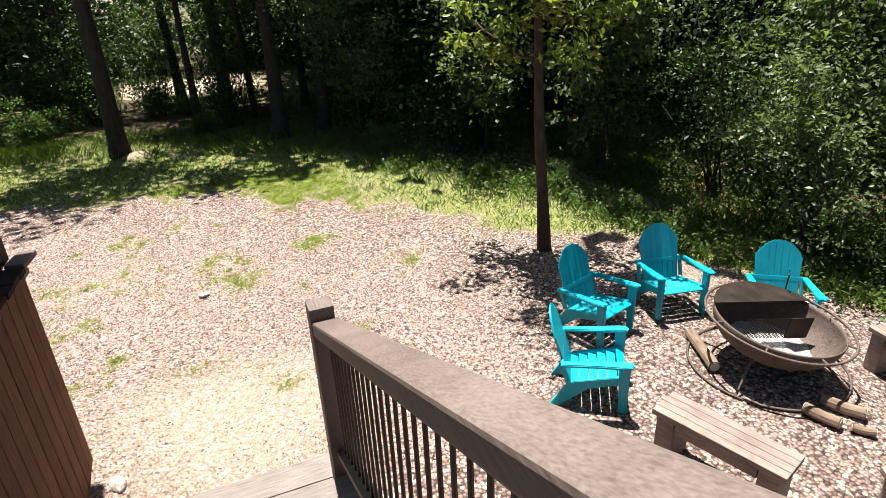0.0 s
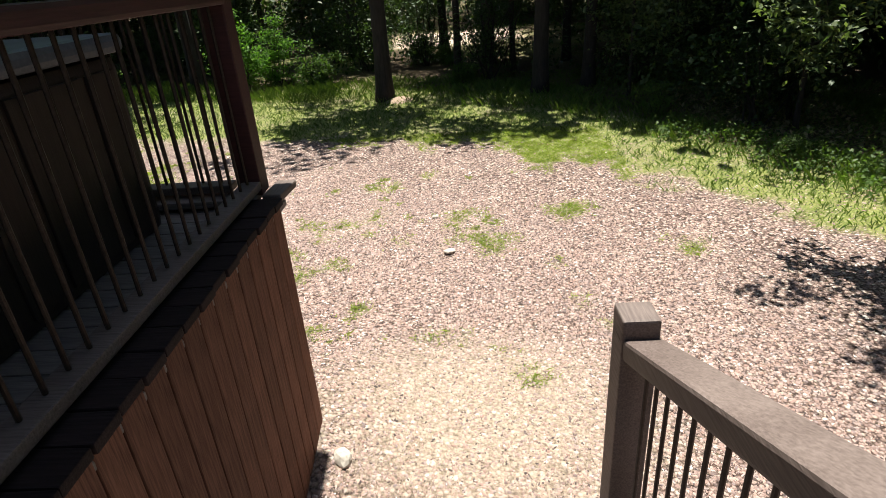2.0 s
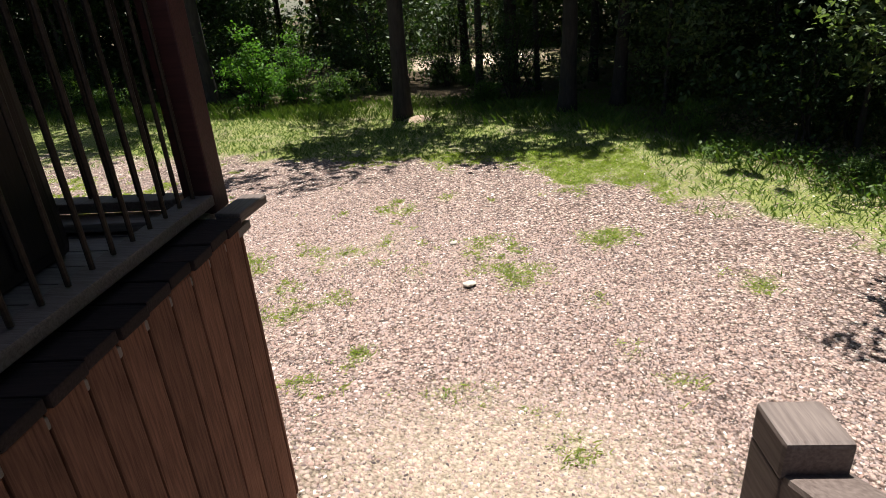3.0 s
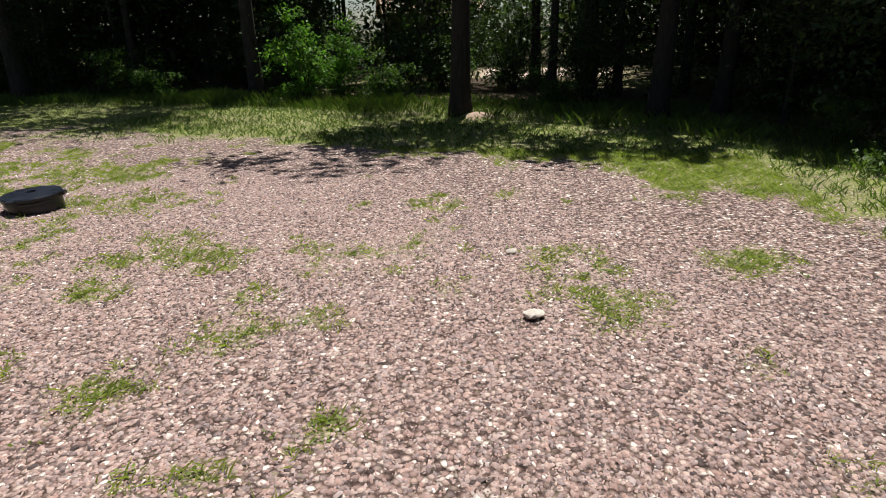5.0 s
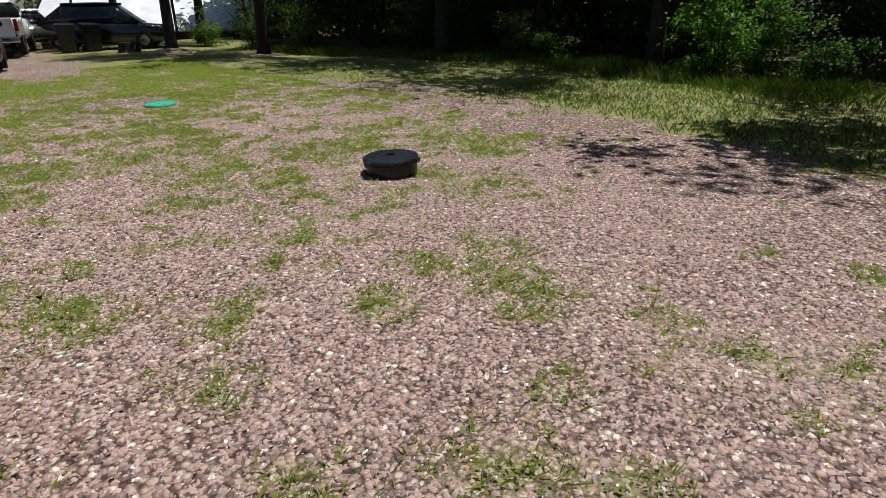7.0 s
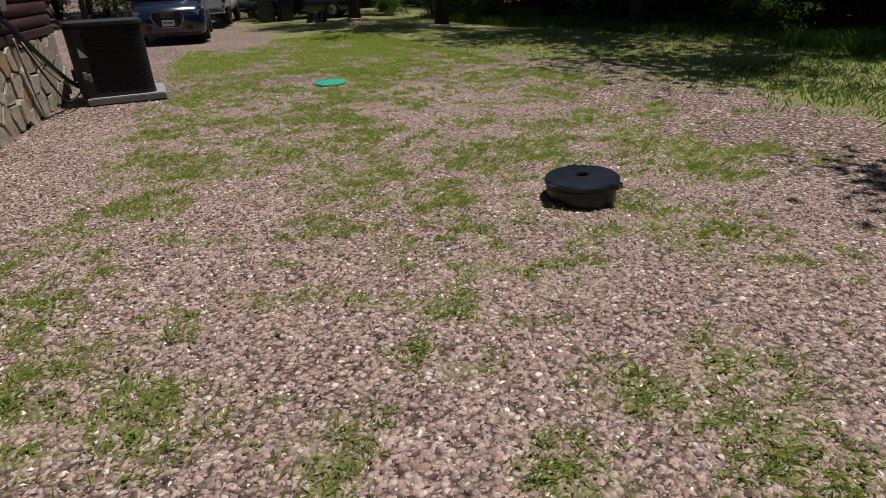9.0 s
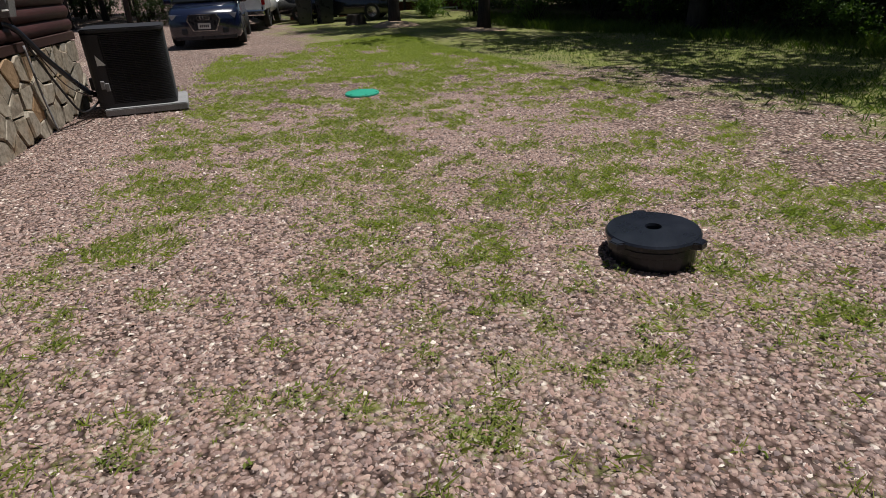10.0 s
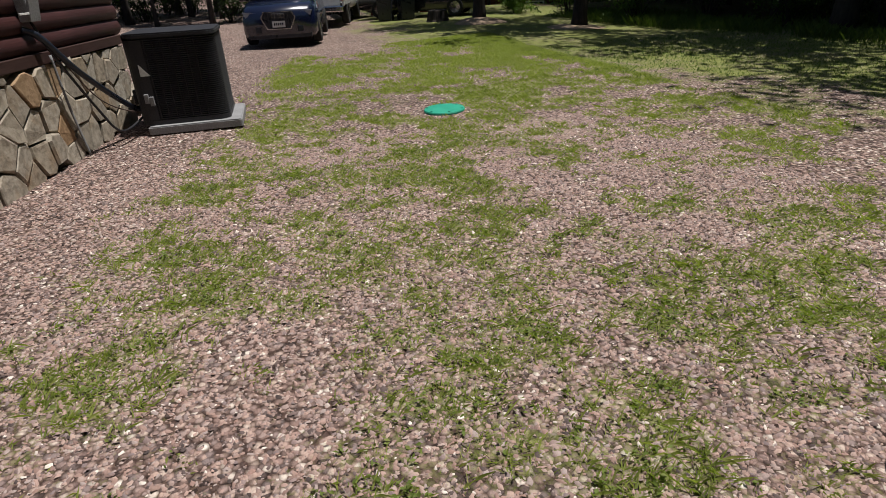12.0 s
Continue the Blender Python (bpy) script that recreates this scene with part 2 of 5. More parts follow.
_grass = ramp(_t, maths(_t, "ADD", maths(_t, "MULTIPLY", _fine, 0.6), maths(_t, "MULTIPLY", tex_noise(_t, _v, 2.2, 3), 0.4)),
              ((0.33, (0.088, 0.115, 0.024)), (0.5, (0.162, 0.190, 0.042)), (0.68, (0.255, 0.255, 0.082))))
_dust = ramp(_t, tex_noise(_t, _v, 30, 6), ((0.3, (0.330, 0.255, 0.185)), (0.7, (0.500, 0.405, 0.310))))
_litter = ramp(_t, tex_noise(_t, _v, 22, 6), ((0.3, (0.022, 0.017, 0.012)), (0.5, (0.060, 0.042, 0.026)), (0.72, (0.150, 0.100, 0.060))))
_rag = maths(_t, "MULTIPLY", maths(_t, "SUBTRACT", _fine, 0.5), 1.1)
_rough = maths(_t, "MULTIPLY", maths(_t, "SUBTRACT", tex_noise(_t, _v, 24, 6, 0.75), 0.5), 2.4)
_gm = ramp(_t, maths(_t, "ADD", attr(_t, "grass"), _rough), ((0.22, (0, 0, 0)), (1.0, (0.94, 0.94, 0.94))))
_dm = ramp(_t, maths(_t, "ADD", attr(_t, "dust"), _rag), ((0.30, (0, 0, 0)), (0.85, (1, 1, 1))))
_lm = ramp(_t, maths(_t, "ADD", attr(_t, "litter"), _rag), ((0.35, (0, 0, 0)), (0.7, (1, 1, 1))))
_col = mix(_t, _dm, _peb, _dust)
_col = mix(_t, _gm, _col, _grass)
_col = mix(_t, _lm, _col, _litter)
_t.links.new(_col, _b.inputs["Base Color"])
_h = maths(_t, "ADD", maths(_t, "MULTIPLY", _vo.outputs["Distance"], -0.8), _fine)
bump(_t, _b, _h, 0.9, 0.02)


# ---------------------------------------------------------------- builders
def thing(name, m, label, category, group="", kind=""):
    ob = new(name)
    ob.empty_display_size = 0.2
    ob.matrix_world = m
    return tagged(ob, label, category, group, kind)


def part(name, bm, mat, parent=None, label="", smooth=False):
    me = bpy.data.meshes.new(name)
    bm.to_mesh(me)
    bm.free()
    return part_of(name, me, mat, parent, label, smooth)


def part_of(name, me, mat, parent=None, label="", smooth=False):
    if not me.materials:
        me.materials.append(mat)
    if smooth:
        me.polygons.foreach_set("use_smooth", [True] * len(me.polygons))
    ob = new(name, me)
    if parent:
        ob.parent = parent
    if label:
        ob["label"] = label
    return ob


def raw_mesh(name, verts, faces):
    """A mesh from arrays of vertices and of triangles or quads."""
    verts, faces = np.asarray(verts, np.float32), np.asarray(faces, np.int32)
    me = bpy.data.meshes.new(name)
    n, k = faces.shape
    me.vertices.add(len(verts))
    me.vertices.foreach_set("co", verts.ravel())
    me.loops.add(n * k)
    me.loops.foreach_set("vertex_index", faces.ravel())
    me.polygons.add(n)
    me.polygons.foreach_set("loop_start", np.arange(0, n * k, k, dtype=np.int32))
    me.update(calc_edges=True)
    return me


def box(bm, size, at=(0, 0, 0), turn=(0, 0, 0), bevel=0.0):
    """A bevelled box of that size round the point at."""
    m = pose(*at, *turn) @ Matrix.Diagonal((*size, 1))
    made = bmesh.ops.create_cube(bm, size=1, matrix=m)["verts"]
    if bevel:
        edges = list({e for v in made for e in v.link_edges})
        bmesh.ops.bevel(bm, geom=edges, offset=bevel, segments=2, affect="EDGES", profile=0.6)
    return bm


def one_box(size, at=(0, 0, 0), turn=(0, 0, 0), bevel=0.006):
    return box(bmesh.new(), size, at, turn, bevel)


def tube(bm, points, radii, sides=8, caps=True):
    """A round rod through points, with a radius at each."""
    points = [Vector(p) for p in points]
    if isinstance(radii, (int, float)):
        radii = [radii] * len(points)
    rings = []
    for i, (p, r) in enumerate(zip(points, radii)):
        d = (points[min(i + 1, len(points) - 1)] - points[max(i - 1, 0)]).normalized()
        a = d.cross(Vector((0, 0, 1)) if abs(d.z) < 0.95 else Vector((1, 0, 0))).normalized()
        b = d.cross(a)
        rings.append([bm.verts.new(p + r * (math.cos(t) * a + math.sin(t) * b)) for t in (2 * math.pi * k / sides for k in range(sides))])
    for lo, hi in zip(rings, rings[1:]):
        for k in range(sides):
            bm.faces.new((lo[k], lo[(k + 1) % sides], hi[(k + 1) % sides], hi[k]))
    if caps:
        bm.faces.new(rings[0][::-1])
        bm.faces.new(rings[-1])
    bmesh.ops.recalc_face_normals(bm, faces=bm.faces[:])
    return bm


def lathe(bm, profile, sides=32, close=False):
    """Turns a profile of (radius, height) round z."""
    rings = [[bm.verts.new((r * math.cos(2 * math.pi * k / sides), r * math.sin(2 * math.pi * k / sides), z)) for k in range(sides)] for r, z in profile]
    pairs = list(zip(rings, rings[1:])) + ([(rings[-1], rings[0])] if close else [])
    for lo, hi in pairs:
        for k in range(sides):
            bm.faces.new((lo[k], lo[(k + 1) % sides], hi[(k + 1) % sides], hi[k]))
    if not close:
        bm.faces.new(rings[0][::-1])
        bm.faces.new(rings[-1])
    bmesh.ops.recalc_face_normals(bm, faces=bm.faces[:])
    return bm


def plate(bm, outline, thick, m=None, bevel=0.0):
    """A slab: an outline of (x, y) raised by thick along z, then posed by m."""
    lo = [bm.verts.new((x, y, 0)) for x, y in outline]
    hi = [bm.verts.new((x, y, thick)) for x, y in outline]
    faces = [bm.faces.new(lo[::-1]), bm.faces.new(hi)]
    n = len(lo)
    for k in range(n):
        faces.append(bm.faces.new((lo[k], lo[(k + 1) % n], hi[(k + 1) % n], hi[k])))
    bmesh.ops.recalc_face_normals(bm, faces=faces)
    made = lo + hi
    if bevel:
        got = bmesh.ops.bevel(bm, geom=list(faces[1].edges), offset=bevel, segments=2, affect="EDGES")
        made = list({*made, *got["verts"]})
    if m is not None:
        bmesh.ops.transform(bm, matrix=m, verts=[v for v in made if v.is_valid])
    return bm


# ---------------------------------------------------------------- ground
def vnoise(x, y, scale, seed=0):
    """Smooth value noise from 0 to 1 over the plan, for arrays."""
    x, y = np.asarray(x) * scale, np.asarray(y) * scale
    ix, iy = np.floor(x).astype(np.int64), np.floor(y).astype(np.int64)
    fx, fy = x - ix, y - iy
    fx, fy = fx * fx * (3 - 2 * fx), fy * fy * (3 - 2 * fy)

    def h(a, b):
        n = (a * 374761393 + b * 668265263 + seed * 974711) & 0x7FFFFFFF
        n = ((n ^ (n >> 13)) * 1274126177) & 0x7FFFFFFF
        return ((n ^ (n >> 16)) & 0xFFFF) / 65535.0

    top = h(ix, iy) * (1 - fx) + h(ix + 1, iy) * fx
    low = h(ix, iy + 1) * (1 - fx) + h(ix + 1, iy + 1) * fx
    return top * (1 - fy) + low * fy


def soft(v, lo, hi):
    k = np.clip((v - lo) / (hi - lo), 0, 1)
    return k * k * (3 - 2 * k)


LAWN_X = (-40, -20, -15, -9.8, -7.3, -3.6, -1.7, -0.4, 0.6, 1.5, 2.2, 3.3, 4.25, 4.7, 6.0, 6.4, 7.2, 8.0)
LAWN_Y = (11.0, 10.5, 11.5, 14.0, 13.8, 13.0, 12.5, 12.2, 11.7, 10.9, 10.4, 9.5, 8.3, 7.5, 6.7, 6.1, 4.4, 1.0)
WOOD_X = (-60, -25, -20, -14, -7.5, -2, 2.3, 3.8, 4.7, 5.8, 6.4, 6.9, 7.4, 8.2)
WOOD_Y = (20, 18.5, 18.5, 19.3, 19.3, 17.8, 15.9, 13.2, 11.2, 9.0, 7.4, 6.2, 4.6, -8)
# grass patches in the gravel: x, y, radius
BY_STAIRS = ((-0.5, 6.72, 0.16), (0.3, 6.23, 0.17), (1.0, 5.69, 0.18), (1.81, 6.37, 0.16), (1.57, 6.73, 0.13), (1.48, 7.53, 0.16), (0.75, 8.05, 0.34), (0.62, 8.75, 0.36), (1.85, 9.0, 0.36),
             (2.91, 7.75, 0.28), (-1.5, 7.95, 0.20), (0.79, 5.99, 0.12), (-0.86, 6.26, 0.20), (-0.19, 8.21, 0.16), (-0.69, 10.16, 0.30))
MID_YARD = ((-1.69, 6.85, 0.22), (-1.32, 7.47, 0.25), (-0.89, 7.68, 0.15), (-2.5, 6.92, 0.20), (-3.8, 9.9, 0.44), (-2.05, 8.55, 0.30), (-2.6, 8.89, 0.28), (-3.13, 7.32, 0.16), (-1.21, 8.39, 0.16),
            (-6.1, 9.6, 0.40), (-4.57, 10.84, 0.40), (-2.99, 7.12, 0.16), (-2.56, 7.87, 0.20), (-2.48, 8.57, 0.24), (-2.22, 8.75, 0.20), (-2.81, 8.38, 0.18))
FAR_YARD = ((-3.6, 6.55, 0.30), (-3.95, 6.2, 0.32), (-4.74, 6.0, 0.35), (-5.12, 7.87, 0.38), (-7.35, 6.67, 0.40), (-9.15, 7.15, 0.42), (-5.84, 6.01, 0.32), (-6.19, 8.31, 0.42), (-7.25, 7.84, 0.32),
            (-3.72, 8.03, 0.18), (-3.45, 7.72, 0.12), (-8.33, 6.21, 0.30), (-8.6, 8.17, 0.48), (-4.52, 8.66, 0.26), (-8.05, 6.51, 0.32), (-6.2, 6.77, 0.28), (-5.5, 8.05, 0.38), (-6.56, 8.55, 0.42),
            (-6.19, 9.74, 0.32), (-5.37, 9.46, 0.32), (-5.89, 8.46, 0.36), (-5.34, 9.78, 0.26), (-5.82, 9.23, 0.22), (-7.02, 7.94, 0.32), (-7.22, 6.97, 0.32))
PATCHES = BY_STAIRS + MID_YARD + FAR_YARD


def masks(x, y):
    """How far each place of the ground is grass, pale dust and forest litter, each 0 to 1."""
    x, y = np.asarray(x, float), np.asarray(y, float)
    big, mid, fine = vnoise(x, y, 0.55, 1), vnoise(x, y, 1.7, 2), vnoise(x, y, 5.0, 3)
    lawn = soft(y - np.interp(x, LAWN_X, LAWN_Y) + (mid - 0.5) * 1.0 + (fine - 0.5) * 0.7, -0.25, 0.9)
    lawn = np.where(x > 8, 1.0, lawn)
    want = np.interp(x, (-16, -11, -7, -4.5, -2.5, 0, 3), (0.66, 0.63, 0.56, 0.44, 0.29, 0.19, 0.12))
    tiny = vnoise(x, y, 11.0, 4)
    mottle = soft(0.20 * big + 0.26 * mid + 0.28 * fine + 0.26 * tiny, 0.74 - want * 0.66, 1.04 - want * 0.66)
    patch = np.zeros_like(x)
    for px, py, pr in PATCHES:
        d = np.hypot(x - px, (y - py) * 1.1) / pr
        patch = np.maximum(patch, soft(1.6 - d - (fine - 0.5) * 1.3 - (mid - 0.5) * 0.7, 0.0, 1.1))
    drive = soft(np.abs(y - 8.6 - 0.06 * (x + 20)) - (fine - 0.5) * 0.8, 1.9, 0.9) * soft(x, -16.0, -18.5)
    grass = np.maximum(lawn * (0.86 + 0.4 * (mid - 0.45) + 0.4 * (fine - 0.45)), np.maximum(mottle * 0.74, patch * np.clip(0.10 + 1.15 * fine * (0.35 + tiny), 0, 0.95)) * (1 - drive))
    # bare gravel along the house wall and round the pad
    wall = (x + 8.9) * 0.156 + (y - 5.31) * 0.988 + (fine - 0.5) * 0.5
    grass = grass * (0.04 + 0.96 * np.where(x < -5.5, soft(wall, 0.8, 1.7), 1.0))
    grass = grass * (1 - soft(np.hypot(x - 0.3, (y - 4.9) * 0.8), 1.1, 0.5))
    dust = 0.62 * soft(np.hypot((x - 0.6) * 0.8, y - 5.3), 2.0, 0.3) + 0.5 * soft(np.hypot(x + 9.4, (y - 10.2)), 0.9, 0.3) + 0.3 * drive
    dust = np.maximum(dust, 0.4 * soft(big * 0.6 + mid * 0.4, 0.62, 0.8))
    wood = soft(y - np.interp(x, WOOD_X, WOOD_Y) + (mid - 0.5) * 1.4, -0.6, 0.8)
    wood = np.where(x > 8.2, 1.0, wood)
    clearing = soft(y, 26, 28) * soft(y, 34, 32) * soft(x, -3.5, -1.5) * soft(x, 4, 2.5)
    litter = np.clip(wood * (0.62 + 0.5 * (big - 0.4)), 0, 1) * (1 - clearing)
    dust = np.maximum(dust, clearing)
    return grass * (1 - clearing), np.clip(dust, 0, 1), litter


def height(x, y):
    x, y = np.asarray(x, float), np.asarray(y, float)
    far = soft(np.hypot(x + 2, y - 7), 9, 30)
    mound = 0.27 * np.exp(-((x + 0.75) / 0.70) ** 2 - ((y - 5.35) / 0.9) ** 2) - 0.20 * soft(x - 0.25 * (y - 4.4), 5.45, 6.1) - 2.3 * soft(-x, 31, 40) * soft(y, 10, 16)
    return mound + 0.03 * (vnoise(x, y, 0.8, 5) - 0.5) + far * 0.35 * (vnoise(x, y, 0.22, 6) - 0.5) - 0.012


def build_ground():
    out = np.geomspace(0.6, 900, 26)
    xs = np.r_[-32 - out[::-1], np.arange(-32, -12, 0.4), np.arange(-12, 9, 0.16), np.arange(9, 16, 0.4), 16 + out]
    ys = np.r_[-4 - out[::-1], np.arange(-4, 3, 0.4), np.arange(3, 15, 0.16), np.arange(15, 32, 0.4), 32 + out]
    gx, gy = np.meshgrid(xs, ys)
    gz = height(gx, gy)
    nx, ny = len(xs), len(ys)
    idx = np.arange(nx * ny).reshape(ny, nx)
    quads = np.stack((idx[:-1, :-1], idx[:-1, 1:], idx[1:, 1:], idx[1:, :-1]), -1).reshape(-1, 4)
    me = raw_mesh("ground", np.stack((gx, gy, gz), -1).reshape(-1, 3), quads)
    grass, dust, litter = masks(gx.ravel(), gy.ravel())
    yard = soft(gy.ravel() - np.interp(gx.ravel(), LAWN_X, LAWN_Y), 0.4, -0.6)
    for name, values in (("grass", grass * (1 - 0.08 * yard)), ("dust", dust), ("litter", litter)):
        me.attributes.new(name, "FLOAT", "POINT").data.foreach_set("value", np.clip(values, 0, 1).astype(np.float32))
    ob = part_of("ground", me, GROUND, smooth=True)
    return tagged(ob, "pinkish brown gravel yard running into grass and woods", "ground", kind="structure")


build_ground()

# ---------------------------------------------------------------- deck, stairs and rails
DECK = 1.70
PANEL_X, FRONT_Y = -0.46, 5.20


def build_deck():
    deck = thing("deck", pose(0, 0, 0), "raised brown-stained wooden deck with a boarded skirt", "deck", kind="structure")
    w = 0.140
    shared = {}
    # floor boards run along x
    y = -3.6
    while y < FRONT_Y - 0.02:
        x1 = -0.46 if y > 0.76 else 2.6
        key = ("floor", x1)
        if key not in shared:
            shared[key] = part("floor_board", one_box((x1 + 4.2, w - 0.006, 0.035)), STAIN_X, deck)
            ob = shared[key]
        else:
            ob = part_of("floor_board", shared[key].data, STAIN_X, deck)
        ob.location = ((x1 - 4.2) / 2, y + w / 2, DECK - 0.0175)
        y += w
    # skirt boards beside the stairs and along the front
    top, low = 1.715, -0.05
    board = None
    y = 0.80
    while y + 0.138 < FRONT_Y + 0.02:
        if not board:
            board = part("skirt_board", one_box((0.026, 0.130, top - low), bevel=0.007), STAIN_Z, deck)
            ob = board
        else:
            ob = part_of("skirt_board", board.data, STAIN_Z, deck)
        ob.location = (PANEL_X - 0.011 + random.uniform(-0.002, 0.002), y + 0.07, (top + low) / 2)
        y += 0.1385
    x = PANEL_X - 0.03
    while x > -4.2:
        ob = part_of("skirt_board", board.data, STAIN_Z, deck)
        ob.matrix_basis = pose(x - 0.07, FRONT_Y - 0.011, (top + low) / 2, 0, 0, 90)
        x -= 0.1385
    # dark sheets added behind the boards to give the gaps their shade
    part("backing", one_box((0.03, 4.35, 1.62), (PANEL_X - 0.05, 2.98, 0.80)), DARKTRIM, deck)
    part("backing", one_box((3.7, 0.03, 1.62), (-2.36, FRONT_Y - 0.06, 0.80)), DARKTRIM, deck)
    # ends of the floor boards over the skirt, coloured dark for the roof's shade, and the short cap at the corner
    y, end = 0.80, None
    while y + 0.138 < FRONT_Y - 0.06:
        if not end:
            end = ob = part("floor_board_end", one_box((0.250, 0.131, 0.038), bevel=0.006), SHADED_ENDS, deck)
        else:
            ob = part_of("floor_board_end", end.data, SHADED_ENDS, deck)
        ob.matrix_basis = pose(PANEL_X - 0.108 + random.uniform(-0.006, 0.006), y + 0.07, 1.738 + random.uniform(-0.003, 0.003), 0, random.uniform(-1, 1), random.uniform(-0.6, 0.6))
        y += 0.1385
    part("corner_cap", one_box((0.110, 0.25, 0.042), (PANEL_X - 0.035, FRONT_Y + 0.045, 1.742), (0, 0, -5), 0.010), RAILWOOD, deck, "weathered short board capping the deck corner")
    part("ledge", one_box((3.7, 0.14, 0.038), (-2.44, FRONT_Y - 0.045, 1.736), bevel=0.008), STAIN_X, deck)
    return deck


def rail_run(name, m, length, low, high, label, post=True, spacing=0.105):
    """A level guard rail along local x from 0 to length."""
    rail = thing(name, m, label, "railing")
    part("top_rail", one_box((length, 0.14, 0.075), (length / 2, 0, high - 0.0375), bevel=0.018), DARKWOOD, rail)
    part("bottom_rail", one_box((length, 0.105, 0.045), (length / 2, 0, low + 0.0225), bevel=0.008), RAILWOOD, rail, "weathered grey bottom rail")
    first, n = None, int(length / spacing)
    for k in range(n):
        x = (k + 0.6) * spacing
        if first is None:
            first = part("baluster", tube(bmesh.new(), ((0, 0, low + 0.05), (0, 0, high - 0.07)), 0.0085, 8), IRON, rail)
            first.location.x = x
        else:
            part_of("baluster", first.data, IRON, rail).location.x = x
    return rail


def build_porch():
    """The covered end of the deck: corner post, guard rails, hot tub and the roof over them."""
    corner = thing("porch_post", pose(-0.625, 5.22, 1.75), "dark brown square timber post at the deck corner", "post")
    part("shaft", one_box((0.125, 0.125, 2.66), (0, 0, 1.33), bevel=0.008), DARKWOOD, corner)
    rail_run("deck_rail", pose(-0.61, 5.15, 0, 0, 0, -90), 4.4, 1.79, 2.80, "dark wooden deck rail with thin iron balusters")
    rail_run("deck_rail", pose(-0.74, 5.22, 0, 0, 0, 180), 3.4, 1.77, 2.79, "dark wooden deck rail with thin iron balusters")
    tub = thing("hot_tub", pose(-2.07, 3.78, DECK), "square hot tub with dark cabinet and grey vinyl cover", "hot tub")
    part("cabinet", one_box((2.10, 2.30, 0.86), (0, 0, 0.43), bevel=0.05), TUBSIDE, tub)
    for k in range(9):
        part("cabinet_slat", one_box((0.018, 0.215, 0.74), (1.054, -0.97 + 0.2425 * k, 0.43), bevel=0.004), TUBSIDE, tub)
    for s in (-1, 1):
        part("cover", one_box((2.16, 1.19, 0.085), (0, s * 0.598, 0.905), (0, 0, 0), bevel=0.03), TUBCOVER, tub, "grey vinyl cover half")
    roof = thing("porch_roof", pose(0, 0, 4.40), "plain porch roof over the deck", "roof", kind="structure")
    part("roof_slab", one_box((5.6, 10.0, 0.14), (-3.08, 1.05, 0.07), bevel=0.01), DARKTRIM, roof)


NOSE_Y, RUN, RISE, LOWEST = 4.40, 0.45, 0.19, 0.20


def build_stairs():
    stairs = thing("stairs", pose(0, 0, 0), "worn brown wooden outdoor stairs with two-board treads", "stairs", kind="structure")
    boards = {}
    for k in range(8):
        y, z = NOSE_Y - RUN * k, LOWEST + RISE * k
        for n, (w, dy) in enumerate(((0.236, 0.118), (0.230, 0.357))):
            if n not in boards:
                boards[n] = part("tread_board", one_box((1.68, w, 0.042), bevel=0.008), STAIN_X, stairs)
                ob = boards[n]
            else:
                ob = part_of("tread_board", boards[n].data, STAIN_X, stairs)
            ob.matrix_basis = pose(0.42, y - dy, z - 0.021, 0, 0, 180 * (k % 2))
        part("riser_board", one_box((1.64, 0.022, RISE - 0.045), (0.42, y - 0.045, z - 0.042 - (RISE - 0.045) / 2 + 0.001), bevel=0.003), STAIN_X, stairs)
    for x in (-0.40, 1.20):
        bm = bmesh.new()
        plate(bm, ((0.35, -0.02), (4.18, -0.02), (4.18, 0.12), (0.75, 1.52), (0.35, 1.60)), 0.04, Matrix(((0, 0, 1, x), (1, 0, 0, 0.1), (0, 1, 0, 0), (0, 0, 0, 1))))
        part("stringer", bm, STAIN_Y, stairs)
    return stairs


def build_stair_rail():
    rail = thing("stair_rail", pose(0, 0, 0), "weathered wooden stair handrail with thin iron balusters", "railing")
    X = 1.195
    post = part("post", one_box((0.140, 0.140, 1.32), (X - 0.01, 4.06, 0.84), bevel=0.007), RAILWOOD, rail)
    part("post_cap", one_box((0.143, 0.143, 0.10), (X - 0.01, 4.06, 1.549), bevel=0.012), RAILWOOD, rail, "weathered notched post top")
    part("post", one_box((0.140, 0.140, 1.36), (X, 0.62, DECK + 0.68), bevel=0.007), RAILWOOD, rail)
    slope = 0.455
    y0, y1 = 4.00, 0.68
    a = math.degrees(math.atan(-slope))
    length = math.hypot(y0 - y1, (y0 - y1) * slope)
    mid_y = (y0 + y1) / 2

    def along(y, z_at_post):
        return z_at_post + (y0 - y) * slope

    part("handrail", one_box((0.150, length, 0.085), (X, mid_y, along(mid_y, 1.465)), (a, 0, 0), 0.014), RAILWOOD, rail)
    part("bottom_rail", one_box((0.085, length, 0.040), (X, mid_y, along(mid_y, 0.53)), (a, 0, 0), 0.005), RAILWOOD, rail)
    first, y = None, 3.91
    while y > 0.75:
        if first is None:
            first = part("baluster", tube(bmesh.new(), ((0, 0, 0), (0, 0, 0.92)), 0.0085, 8), IRON, rail)
            ob = first
        else:
            ob = part_of("baluster", first.data, IRON, rail)
        ob.location = (X, y, along(y, 0.53))
        y -= 0.102
    return rail


build_deck()
build_porch()
build_stairs()
build_stair_rail()

# ---------------------------------------------------------------- house wall
HOUSE = pose(-8.9, 5.31, 0, 0, 0, 171)
HX0, HX1 = -5.6, 3.15


